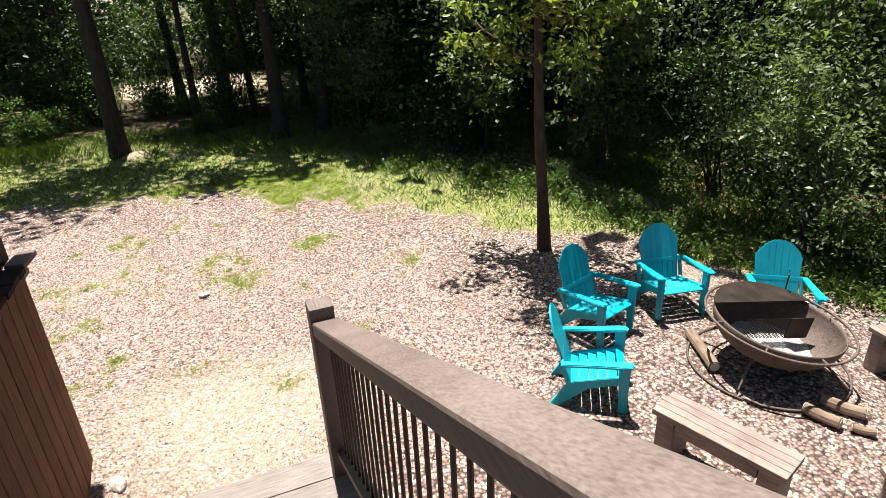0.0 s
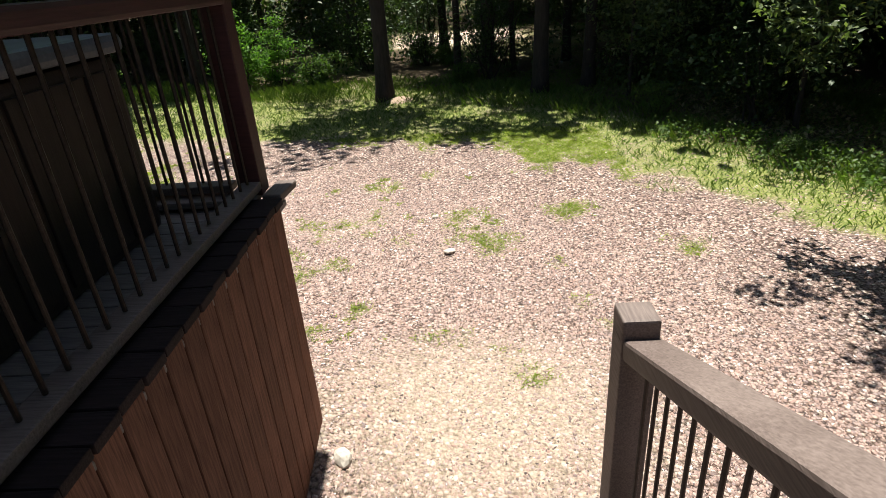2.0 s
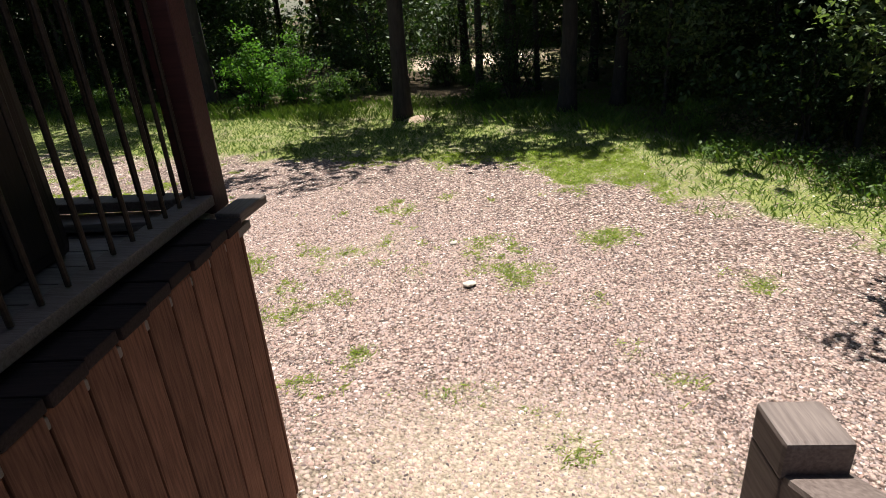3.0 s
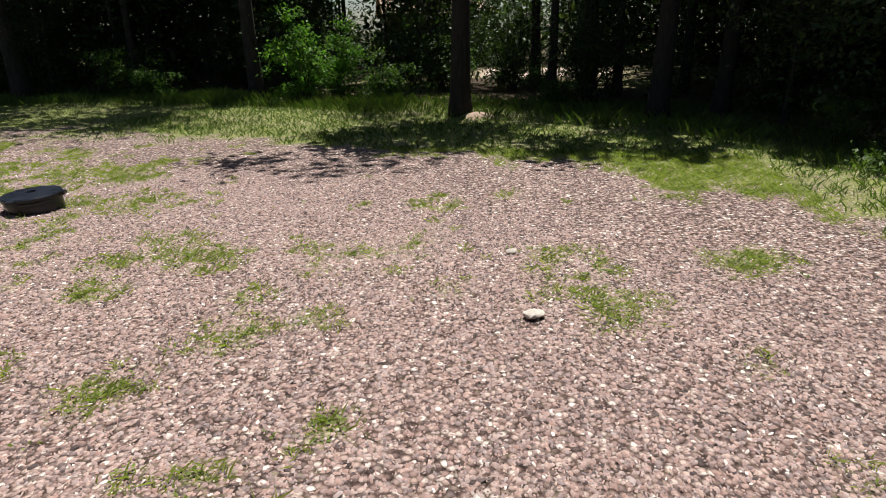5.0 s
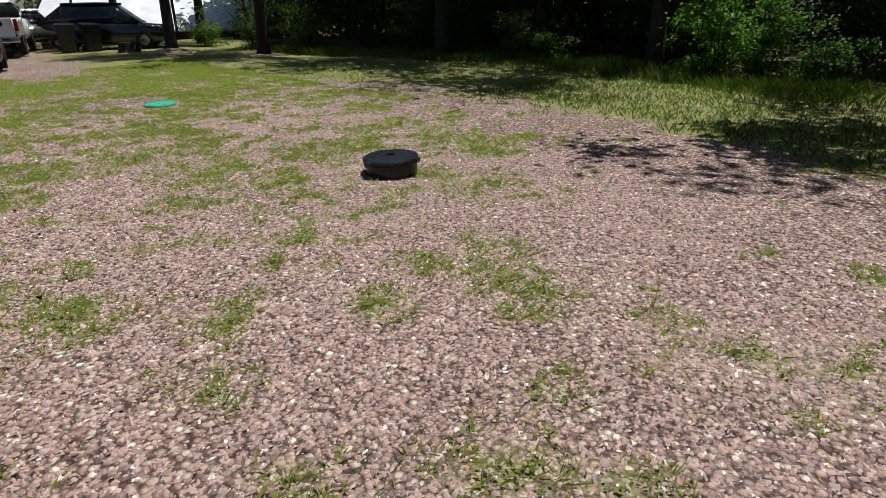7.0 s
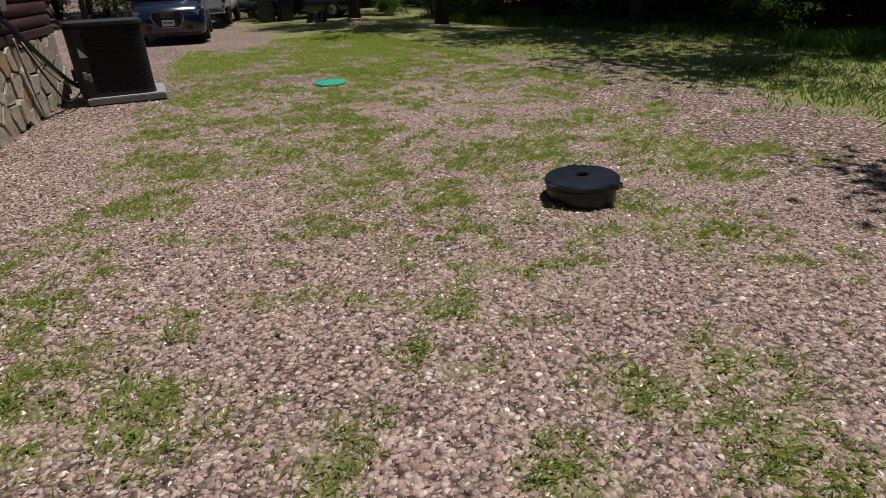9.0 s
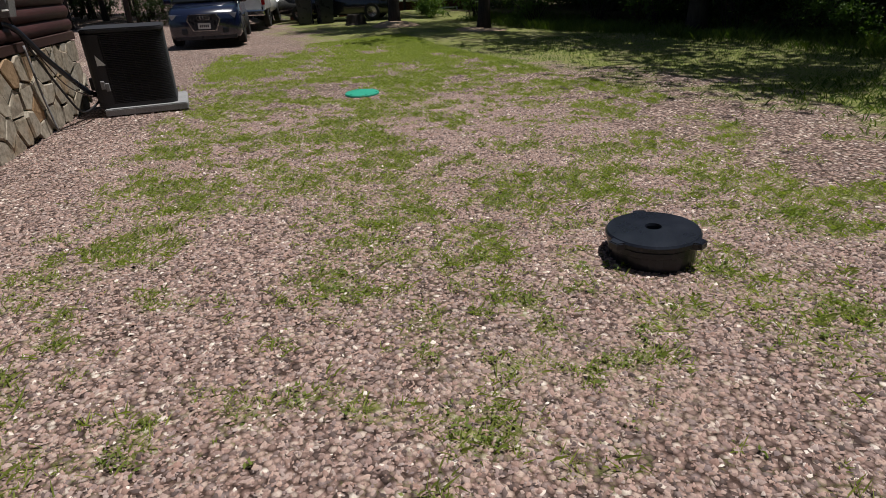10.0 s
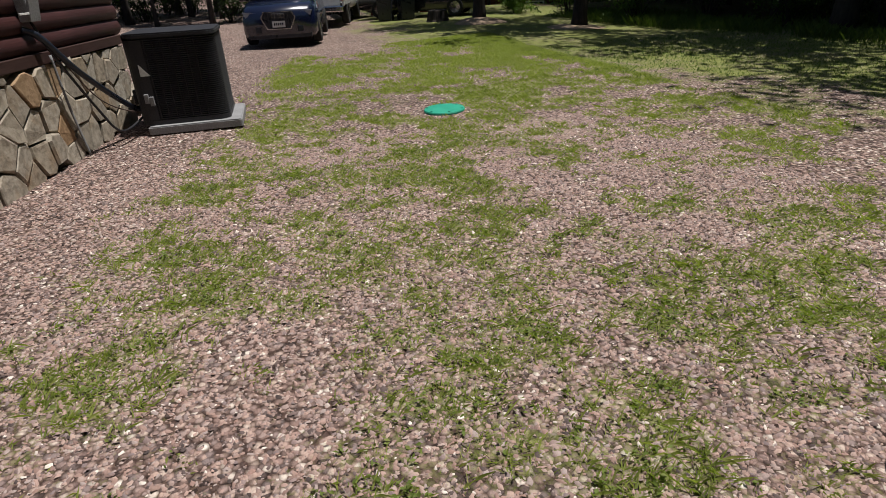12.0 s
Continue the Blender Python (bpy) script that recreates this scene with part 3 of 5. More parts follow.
def build_house():
    house = thing("house_wall", HOUSE, "log house wall in dark red on a rough stone footing", "house", kind="structure")
    L = HX1 - HX0
    mid = (HX0 + HX1) / 2
    part("footing", one_box((L, 0.35, 1.00), (mid, 0.21, 0.43), bevel=0.0), MORTAR, house)
    part("sill_board", one_box((L + 0.02, 0.09, 0.10), (mid, 0.012, 0.98), bevel=0.006), DARKTRIM, house)
    log = None
    for k in range(13):
        if log is None:
            bm = bmesh.new()
            tube(bm, ((0, 0, 0), (L + 0.10, 0, 0)), 0.098, 20)
            log = part("log", bm, DARKWOOD, house, smooth=True)
            ob = log
        else:
            ob = part_of("log", log.data, DARKWOOD, house)
        ob.location = (HX0, 0.085, 1.03 + 0.087 + 0.172 * k)
    part("inner_wall", one_box((L, 0.10, 2.3), (mid, 0.20, 2.1), bevel=0.0), DARKTRIM, house)
    part("end_wall", one_box((0.10, 5.0, 3.1), (HX1 - 0.05, 2.78, 1.55), bevel=0.0), DARKTRIM, house)
    part("eave", one_box((L + 0.6, 5.6, 0.16), (mid, 2.55, 3.18), bevel=0.01), DARKTRIM, house)
    return house


house = build_house()

# ---------------------------------------------------------------- air conditioner, pad, disconnect box and lines
AC_AT = pose(-11.42, 6.60, 0, 0, 0, 0)


def rounded(w, d, r, n=5):
    pts = []
    for cx, cy, a0 in ((w / 2 - r, d / 2 - r, 0), (-w / 2 + r, d / 2 - r, 90), (-w / 2 + r, -d / 2 + r, 180), (w / 2 - r, -d / 2 + r, 270)):
        for k in range(n + 1):
            a = radians(a0 + 90 * k / n)
            pts.append((cx + r * math.cos(a), cy + r * math.sin(a)))
    return pts


def build_ac():
    pad = thing("ac_pad", AC_AT @ pose(0, 0, 0.02), "flat grey equipment pad on the gravel", "pad")
    part("slab", plate(bmesh.new(), rounded(1.0, 1.02, 0.03, 3), 0.085, pose(0, 0, 0), 0.012), CONCRETE, pad)
    ac = thing("air_conditioner", AC_AT @ pose(-0.07, -0.095, 0.107), "dark grey outdoor air conditioner with louvred sides", "air conditioner")
    w, h, r = 0.95, 0.99, 0.12
    part("base_pan", plate(bmesh.new(), rounded(w + 0.012, w + 0.012, r), 0.05), CHARCOAL, ac)
    part("coil", plate(bmesh.new(), rounded(w - 0.06, w - 0.06, r - 0.025), h - 0.09, pose(0, 0, 0.045)), BLACKPLASTIC, ac)
    # louvre slats wrap round three sides and the rounded corners
    n = 40
    slat = None
    for k in range(n):
        z = 0.062 + k * (h - 0.125) / n
        if slat is None:
            bm = bmesh.new()
            outer, inner = rounded(w, w, r), rounded(w - 0.035, w - 0.035, r - 0.017)
            for (pts_a, za), (pts_b, zb) in (((outer, 0.0), (outer, 0.008)), ((outer, 0.008), (inner, 0.016)), ((inner, 0.0), (outer, 0.0))):
                va = [bm.verts.new((x, y, za)) for x, y in pts_a]
                vb = [bm.verts.new((x, y, zb)) for x, y in pts_b]
                for i in range(len(va)):
                    j = (i + 1) % len(va)
                    bm.faces.new((va[i], va[j], vb[j], vb[i]))
            slat = part("louvre_slat", bm, CHARCOAL, ac)
            ob = slat
        else:
            ob = part_of("louvre_slat", slat.data, CHARCOAL, ac)
        ob.location.z = z
    for k in range(7):
        y = -0.26 + k * 0.085
        part("upright", one_box((0.008, 0.008, h - 0.13), (w / 2 + 0.003, y, h / 2 - 0.005), bevel=0.0), CHARCOAL, ac)
    part("service_panel", one_box((0.30, 0.012, h - 0.12), (0.22, -w / 2 - 0.005, h / 2), bevel=0.004), CHARCOAL, ac)
    # solid corner panel with a warning label and the valve boxes
    e = w / 2 + 0.007
    corner = [(e, -e + 0.20)] + [(e - 0.12 + 0.12 * math.cos(radians(a)), -e + 0.12 + 0.12 * math.sin(radians(a))) for a in range(0, -91, -15)] + [(e - 0.20, -e)]
    part("corner_panel", plate(bmesh.new(), corner[::-1], h - 0.13, pose(0, 0, 0.055)), CHARCOAL, ac)
    part("warning_label", plate(bmesh.new(), ((-0.05, -0.06), (0.05, -0.06), (-0.05, 0.07)), 0.002, pose(e + 0.002, -e + 0.165, 0.60, 90, 0, 90)), PAPER, ac, "pale triangular warning label")
    for z, k in ((0.30, 0.12), (0.27, 0.17)):
        part("valve_box", one_box((0.04, 0.045, 0.10), (e + 0.016, -e + k, z), bevel=0.006), CONCRETE, ac, "small grey valve box")
    part("valve_cover", one_box((0.05, 0.05, 0.16), (0.30, -w / 2 - 0.03, 0.30), bevel=0.008), CHARCOAL, ac)
    bm = bmesh.new()
    plate(bm, rounded(w + 0.03, w + 0.03, r + 0.01), 0.045, pose(0, 0, h - 0.055), 0.015)
    part("top_cap", bm, CHARCOAL, ac, "dark grey rounded top cap")
    bm = bmesh.new()
    plate(bm, ((0, 0), (0.13, 0), (0, 0.17)), 0.003, Matrix(((1, 0, 0, 0.20), (0, 0, -1, -w / 2 - 0.012), (0, 1, 0, 0.50), (0, 0, 0, 1))))
    part("warning_sticker", bm, PAPER, ac, "pale triangular warning sticker")
    # disconnect box on the logs
    box_at = HOUSE @ pose(1.22, -0.062, 1.42)
    sw = thing("disconnect_box", box_at, "small grey electrical disconnect box on the log wall", "electrical box")
    part("housing", one_box((0.16, 0.10, 0.24), (0, 0, 0), bevel=0.012), CONCRETE, sw)
    part("cover", one_box((0.17, 0.018, 0.25), (0, -0.062, 0.004), (10, 0, 0), bevel=0.006), CONCRETE, sw, "hinged cover standing a little open")
    part("handle", one_box((0.20, 0.012, 0.018), (-0.14, -0.05, -0.05), bevel=0.003), PAPER, sw)

    def hung(name, label, points, r, mat, cat):
        ob = thing(name, pose(0, 0, 0), label, cat)
        pts = [Vector(p) for p in points]
        fine = []
        for i in range(len(pts) - 1):
            a, b, c, d = pts[max(i - 1, 0)], pts[i], pts[i + 1], pts[min(i + 2, len(pts) - 1)]
            for k in range(6):
                t = k / 6
                fine.append(0.5 * ((2 * b) + (c - a) * t + (2 * a - 5 * b + 4 * c - d) * t * t + (3 * b - a - 3 * c + d) * t ** 3))
        fine.append(pts[-1])
        part("sleeve", tube(bmesh.new(), fine, r, 8), mat, ob, smooth=True)

    def hw(x, out, z):
        return (HOUSE @ Vector((x, -out, z)))[:]

    unit = Vector((-11.12, 6.17, 0.30))
    hung("refrigerant_line", "thick black insulated pipe hanging between wall and unit", (hw(1.15, 0.0, 1.24), hw(1.22, 0.10, 1.16), hw(1.50, 0.22, 0.80), (unit + Vector((0.05, -0.20, 0.02)))[:], unit[:]), 0.030, BLACKPLASTIC, "pipe")
    hung("power_whip", "grey flexible conduit from the box to the unit", (hw(1.22, 0.06, 1.30), hw(1.30, 0.12, 1.0), hw(1.60, 0.22, 0.45), hw(1.80, 0.30, 0.16), (unit + Vector((0.06, -0.16, -0.12)))[:], (unit + Vector((-0.03, 0.02, 0.06)))[:]), 0.013, CHARCOAL, "cable")
    hung("thin_pipe", "thin copper line beside the insulated pipe", (hw(1.18, 0.0, 1.22), hw(1.28, 0.13, 1.05), hw(1.66, 0.25, 0.52), (unit + Vector((0.04, -0.16, -0.04)))[:], unit[:]), 0.007, RUST, "pipe")
    hung("drain_pipe", "pale vertical drain pipe against the stone footing", (hw(1.36, 0.06, 1.0), hw(1.37, 0.08, 0.5), hw(1.40, 0.12, 0.02)), 0.012, CONCRETE, "pipe")


build_ac()


# ---------------------------------------------------------------- septic riser and green lid
def build_riser():
    riser = thing("septic_riser", pose(-4.60, 9.57, 0.0, 2.0, -1.5, 0) @ Matrix.Diagonal((0.95, 0.95, 0.90, 1)), "black plastic septic riser standing out of the gravel", "septic riser")
    part("ring_wall", lathe(bmesh.new(), ((0.255, -0.05), (0.262, 0.06), (0.262, 0.085), (0.268, 0.09), (0.268, 0.125), (0.262, 0.135), (0.235, 0.135), (0.23, -0.05)), 40, True), BLACKPLASTIC, riser, smooth=False)
    lid = part("lid", lathe(bmesh.new(), ((0.255, 0.132), (0.276, 0.134), (0.282, 0.142), (0.282, 0.168), (0.272, 0.182), (0.05, 0.196), (0.045, 0.180), (0.045, 0.132)), 48, True), BLACKPLASTIC, riser, "black round lid with a hole")
    part("hole_bottom", lathe(bmesh.new(), ((0.046, 0.140), (0.046, 0.150)), 20), BLACKPLASTIC, lid)
    for a in (20, 155, 275):
        bm = bmesh.new()
        plate(bm, ((-0.055, 0), (-0.035, 0.055), (0.035, 0.055), (0.055, 0)), 0.042, pose(0, 0, 0, 0, 0, a - 90) @ pose(0, 0.268, 0.134), 0.006)
        part("lid_ear", bm, BLACKPLASTIC, lid)
    for k in range(3):
        part("rib", one_box((0.05, 0.004, 0.008), (0.04 * k - 0.03, -0.262, 0.10 - 0.03 * k), bevel=0.001), CHARCOAL, riser)
    green = thing("green_lid", pose(-10.72, 9.50, 0, 1, 1, 0) @ Matrix.Scale(0.82, 4), "flat green plastic tank lid level with the ground", "tank lid")
    part("disc", lathe(bmesh.new(), ((0.30, -0.03), (0.31, 0.012), (0.30, 0.028), (0.20, 0.036), (0.02, 0.040)), 40), GREENPLASTIC, green)
    for k in range(6):
        a = 60 * k
        part("screw_boss", lathe(bmesh.new(), ((0.018, 0.028), (0.016, 0.040)), 10), GREENPLASTIC, green).matrix_basis = pose(0.27 * math.cos(radians(a)), 0.27 * math.sin(radians(a)), 0.0)


build_riser()


def stone(name, at, size, label, seed):
    rng = np.random.default_rng(seed)
    bm = bmesh.new()
    bmesh.ops.create_icosphere(bm, subdivisions=2, radius=1)
    for v in bm.verts:
        k = 1 + 0.22 * (noise.noise(v.co * 1.3 + Vector((seed, 0, 0))))
        v.co = Vector((v.co.x * size[0], v.co.y * size[1], v.co.z * size[2])) * k
    ob = part(name, bm, PALESTONE)
    ob.matrix_world = pose(*at, 0, 0, float(rng.uniform(0, 360)))
    return tagged(ob, label, "stone")


stone("flat_stone", (0.34, 7.87, 0.02), (0.070, 0.048, 0.022), "pale flat stone lying on the gravel", 3)
stone("white_stone", (-0.29, 4.82, 0.12), (0.075, 0.055, 0.05), "white stone beside the bottom of the stairs", 8)
stone("flat_stone", (0.15, 8.9, 0.01), (0.05, 0.035, 0.02), "pale flat stone lying on the gravel", 11)


# ---------------------------------------------------------------- fire pit and seats
def build_chair():
    chair = thing("adirondack_chair", pose(0, 0, 0), "turquoise plastic adirondack chair standing on the gravel", "chair", "chairs round the fire pit")
    # front towards +y
    seat_tilt = 11
    for k in range(6):
        y = 0.235 - 0.088 * k
        part("seat_slat", one_box((0.50, 0.083, 0.022), (0, y, 0.345 - 0.018 * k + (0.006 if k == 0 else 0)), (-seat_tilt if k else -28, 0, 0), 0.006), TEAL, chair)
    for k in range(7):
        u = k - 3
        x = u * 0.066
        h = 0.72 - 0.011 * u * u - 0.0016 * abs(u) ** 3
        slope = 0.018 * u
        bm = bmesh.new()
        w0, w1 = 0.030, 0.0375
        pts = [(-w0, 0), (w0, 0), (w1, h - 0.006 - slope), (w1 * 0.5, h - slope * 0.5), (-w1 * 0.5, h + slope * 0.5), (-w1, h - 0.006 + slope)]
        m = pose(x, -0.235, 0.265) @ pose(0, 0, 0, 90 + 18, 0, 0) @ pose(0, 0, 0, 0, 0, -u * 0.95)
        plate(bm, pts, 0.020, m, 0.005)
        part("back_slat", bm, TEAL, chair)
    part("back_brace", one_box((0.56, 0.03, 0.06), (0, -0.325, 0.50), (18, 0, 0), 0.008), TEAL, chair)
    for s in (-1, 1):
        bm = bmesh.new()
        pts = [(-0.035, -0.36), (0.032, -0.36), (0.042, 0.0), (0.058, 0.20), (0.050, 0.275), (0.010, 0.300), (-0.040, 0.285), (-0.048, 0.18), (-0.04, 0.0)]
        plate(bm, [(s * x, y) for x, y in pts], 0.026, pose(s * 0.315, 0.02, 0.525, 4, 0, 0), 0.008)
        part("armrest", bm, TEAL, chair)
        bm = bmesh.new()
        plate(bm, ((-0.035, 0.0), (0.040, 0.0), (0.045, 0.545), (-0.060, 0.545)), 0.038, Matrix(((0, 0, 1, s * 0.29 - 0.019), (1, 0, 0, 0.245), (0, 1, 0, 0), (0, 0, 0, 1))), 0.006)
        part("front_leg", bm, TEAL, chair)
        bm = bmesh.new()
        plate(bm, ((0.24, 0.385), (0.24, 0.30), (-0.08, 0.215), (-0.33, 0.0), (-0.43, 0.0), (-0.27, 0.26), (-0.21, 0.29)), 0.034, Matrix(((0, 0, 1, s * 0.245 - 0.017), (1, 0, 0, 0), (0, 1, 0, 0), (0, 0, 0, 1))), 0.006)
        part("rear_leg", bm, TEAL, chair)
        part("arm_strut", one_box((0.03, 0.05, 0.26), (s * 0.285, -0.30, 0.40), (18, 0, 0), 0.006), TEAL, chair)
    return chair


chair = build_chair()


def facing(x, y, dx, dy, z=0.0):
    return pose(x, y, z, 0, 0, math.degrees(math.atan2(-dx, dy)))


chair.scale = (0.90, 0.90, 0.90)
chair.matrix_basis = facing(3.43, 4.37, 0.83, -0.56) @ Matrix.Scale(0.86, 4)
for x, y, dx, dy in ((4.06, 5.19, 0.30, -0.95), (5.01, 5.22, -0.20, -0.97), (5.84, 4.56, -0.60, -0.80)):
    copy_thing(chair, facing(x, y, dx, dy, float(height(x, y)) + 0.012))


def build_fire_pit():
    pit = thing("fire_pit", pose(5.04, 4.03, 0, 0, 0, -14) @ Matrix.Scale(0.86, 4), "rusty steel bowl fire pit with a half grate, full of ash", "fire pit")
    out = [(0.62 * math.sin(radians(a)) , 0.56 - 0.42 * math.cos(radians(a))) for a in range(6, 91, 7)]
    inn = [(r - 0.012, z + 0.010) for r, z in out[::-1]]
    part("bowl", lathe(bmesh.new(), out + inn, 48, True), RUST, pit, smooth=True)
    ring = [(0.70 + 0.014 * math.cos(radians(a)), 0.55 + 0.014 * math.sin(radians(a))) for a in range(0, 360, 60)]
    part("rim_bar", lathe(bmesh.new(), ring, 48, True), RUST, pit, smooth=True)
    foot = [(0.76 + 0.014 * math.cos(radians(a)), 0.014 + 0.014 * math.sin(radians(a))) for a in range(0, 360, 60)]
    part("foot_ring", lathe(bmesh.new(), foot, 48, True), RUST, pit, smooth=True)
    for a in range(0, 360, 45):
        c, s = math.cos(radians(a)), math.sin(radians(a))
        part("rim_spoke", tube(bmesh.new(), ((0.60 * c, 0.60 * s, 0.55), (0.70 * c, 0.70 * s, 0.55)), 0.010, 6), RUST, pit)
    for a in (35, 125, 215, 305):
        c, s = math.cos(radians(a)), math.sin(radians(a))
        part("leg", tube(bmesh.new(), ((0.47 * c, 0.47 * s, 0.30), (0.62 * c, 0.62 * s, 0.16), (0.76 * c, 0.76 * s, 0.014)), 0.013, 6), RUST, pit)
    bm = bmesh.new()
    n = 40
    top = [bm.verts.new((r * math.cos(2 * math.pi * k / n), r * math.sin(2 * math.pi * k / n), 0.26 + 0.03 * noise.noise(Vector((r * 6, k * 0.5, 0))) + (0.02 if r < 0.2 else 0))) for r in (0.40, 0.26, 0.11) for k in range(n)]
    for q in range(2):
        for k in range(n):
            bm.faces.new((top[q * n + k], top[q * n + (k + 1) % n], top[(q + 1) * n + (k + 1) % n], top[(q + 1) * n + k]))
    bm.faces.new(top[2 * n:])
    bmesh.ops.recalc_face_normals(bm, faces=bm.faces[:])
    part("ash_bed", bm, ASH, pit, "pale grey ash and burnt bits", smooth=True)
    # half cover of steel mesh, hinged up at the back
    half = [(0.62 * math.cos(radians(a)), 0.62 * math.sin(radians(a))) for a in range(24, 157, 12)]
    part("half_cover", plate(bmesh.new(), half, 0.006, pose(0, 0.02, 0.575, 4, 0, 0)), IRON, pit, "black half cover lying over the bowl")
    bm = bmesh.new()
    for k in range(-9, 10):
        for s in (-1, 1):
            x0, x1 = k * 0.042 - 0.14, k * 0.042 + 0.14
            a, b = max(min(x0, 0.36), -0.36), max(min(x1, 0.36), -0.36)
            if b - a > 0.02:
                za, zb = 0.33 + 0.24 * (a - x0) / 0.28, 0.33 + 0.24 * (b - x0) / 0.28
                tube(bm, ((a * s, 0.0, za), (b * s, 0.0, zb)), 0.004, 4)
    part("grate", bm, IRON, pit, "black diamond mesh grate")
    part("grate_frame", one_box((0.26, 0.012, 0.25), (0.27, -0.008, 0.45), bevel=0.002), IRON, pit)
    # the bowl has settled to one side; the foot ring stays flat
    lean = pose(0, 0, 0.30) @ Matrix.Rotation(radians(8), 4, Vector((0.66, 0.75, 0))) @ pose(0, 0, -0.30)
    for ob in pit.children:
        if ob.name.split(".")[0] not in ("foot_ring", "leg"):
            ob.matrix_basis = lean
    tool = thing("fire_hook", pose(5.62, 4.42, -0.02), "black iron hook leaning at the fire pit", "hook")
    part("rod", tube(bmesh.new(), ((0, 0, 0.02), (-0.10, -0.10, 0.62), (-0.12, -0.12, 0.70), (-0.09, -0.09, 0.73)), 0.008, 6), IRON, tool)


build_fire_pit()


def build_log(at, length, r, turn, label):
    logt = thing("firewood_log", pose(*at, 0, 0, turn), label, "log", "firewood at the fire pit")
    n = 6
    pts = [(0, length * (k / n - 0.5), 0.008 * math.sin(k * 0.7 + turn)) for k in range(n + 1)]
    part("wood", tube(bmesh.new(), pts, [r * (1 + 0.03 * math.sin(k * 1.3 + turn)) for k in range(n + 1)], 10), SPLITWOOD, logt)
    for s in (-1, 1):
        part("cut_end", tube(bmesh.new(), ((0, s * length * 0.5, pts[0 if s < 0 else -1][2]), (0, s * (length * 0.5 + 0.004), pts[0 if s < 0 else -1][2])), r * 0.82, 10), PALESTONE, logt)


build_log((4.66, 4.40, 0.05), 0.58, 0.052, -24, "barked firewood log lying by the fire pit")
build_log((4.80, 3.31, 0.05), 0.26, 0.048, 15, "short firewood log lying by the fire pit")
build_log((5.04, 3.31, 0.05), 0.30, 0.052, 28, "short firewood log lying by the fire pit")
build_log((4.95, 3.08, 0.03), 0.15, 0.032, 40, "small split firewood piece on the gravel")


def build_bench(length):
    bench = thing("bench", pose(0, 0, 0), "weathered grey-brown timber bench with slatted top", "bench", "benches round the fire pit")
    for k in range(4):
        part("seat_slat", one_box((0.069, length, 0.045), ((k - 1.5) * 0.072, 0, 0.425 - 0.0225), bevel=0.005), BENCHWOOD, bench)
    for s in (-1, 1):
        part("leg", one_box((0.26, 0.130, 0.375), (0, s * (length / 2 - 0.10), 0.1895), bevel=0.008), BENCHWOOD, bench, "thick block leg")
        part("apron", one_box((0.04, length - 0.34, 0.09), (s * 0.105, 0, 0.335), bevel=0.005), BENCHWOOD, bench)
    return bench


bench = build_bench(0.90)
bench.matrix_basis = pose(3.61, 3.21, 0, 0, 0, 18)
copy_thing(bench, pose(6.15, 3.38, float(height(6.15, 3.38)), 0, 0, -10))
copy_thing(bench, pose(4.52, 2.22, 0, 0, 0, 58))


# ---------------------------------------------------------------- vehicles and far things
def loft(sections, mat, name, parent, label="", smooth=True, bevel=0.0):
    """A body through closed sections, each a list of points of equal number."""
    bm = bmesh.new()
    rings = [[bm.verts.new(p) for p in s] for s in sections]
    n = len(rings[0])
    for a, b in zip(rings, rings[1:]):
        for k in range(n):
            bm.faces.new((a[k], a[(k + 1) % n], b[(k + 1) % n], b[k]))
    bm.faces.new(rings[0][::-1])
    bm.faces.new(rings[-1])
    bmesh.ops.recalc_face_normals(bm, faces=bm.faces[:])
    if bevel:
        bmesh.ops.bevel(bm, geom=bm.edges[:], offset=bevel, segments=2, affect="EDGES")
    return part(name, bm, mat, parent, label, smooth)


def car_section(x, half, z0, z1, round_=0.12, tuck=0.0):
    """A cross-section at x: half width, from z0 to z1, with rounded shoulders."""
    return [(x, -half + 0.05, z0), (x, -half, z0 + 0.10), (x, -half - 0.0, z0 + 0.5 * (z1 - z0)), (x, -half + tuck, z1 - round_), (x, -half + tuck + round_, z1),
            (x, half - tuck - round_, z1), (x, half - tuck, z1 - round_), (x, half + 0.0, z0 + 0.5 * (z1 - z0)), (x, half, z0 + 0.10), (x, half - 0.05, z0)]


def wheel(car, x, y, r=0.36):
    w = part("wheel", lathe(bmesh.new(), ((r * 0.62, -0.11), (r - 0.03, -0.12), (r, -0.09), (r, 0.09), (r - 0.03, 0.12), (r * 0.62, 0.11)), 28, True), TYRE, car)
    w.matrix_basis = pose(x, y, r, 90, 0, 0)
    part("rim", lathe(bmesh.new(), ((0.05, -0.09), (r * 0.62, -0.10), (r * 0.62, 0.10), (0.05, 0.09)), 20, True), CHROME, w)
    return w


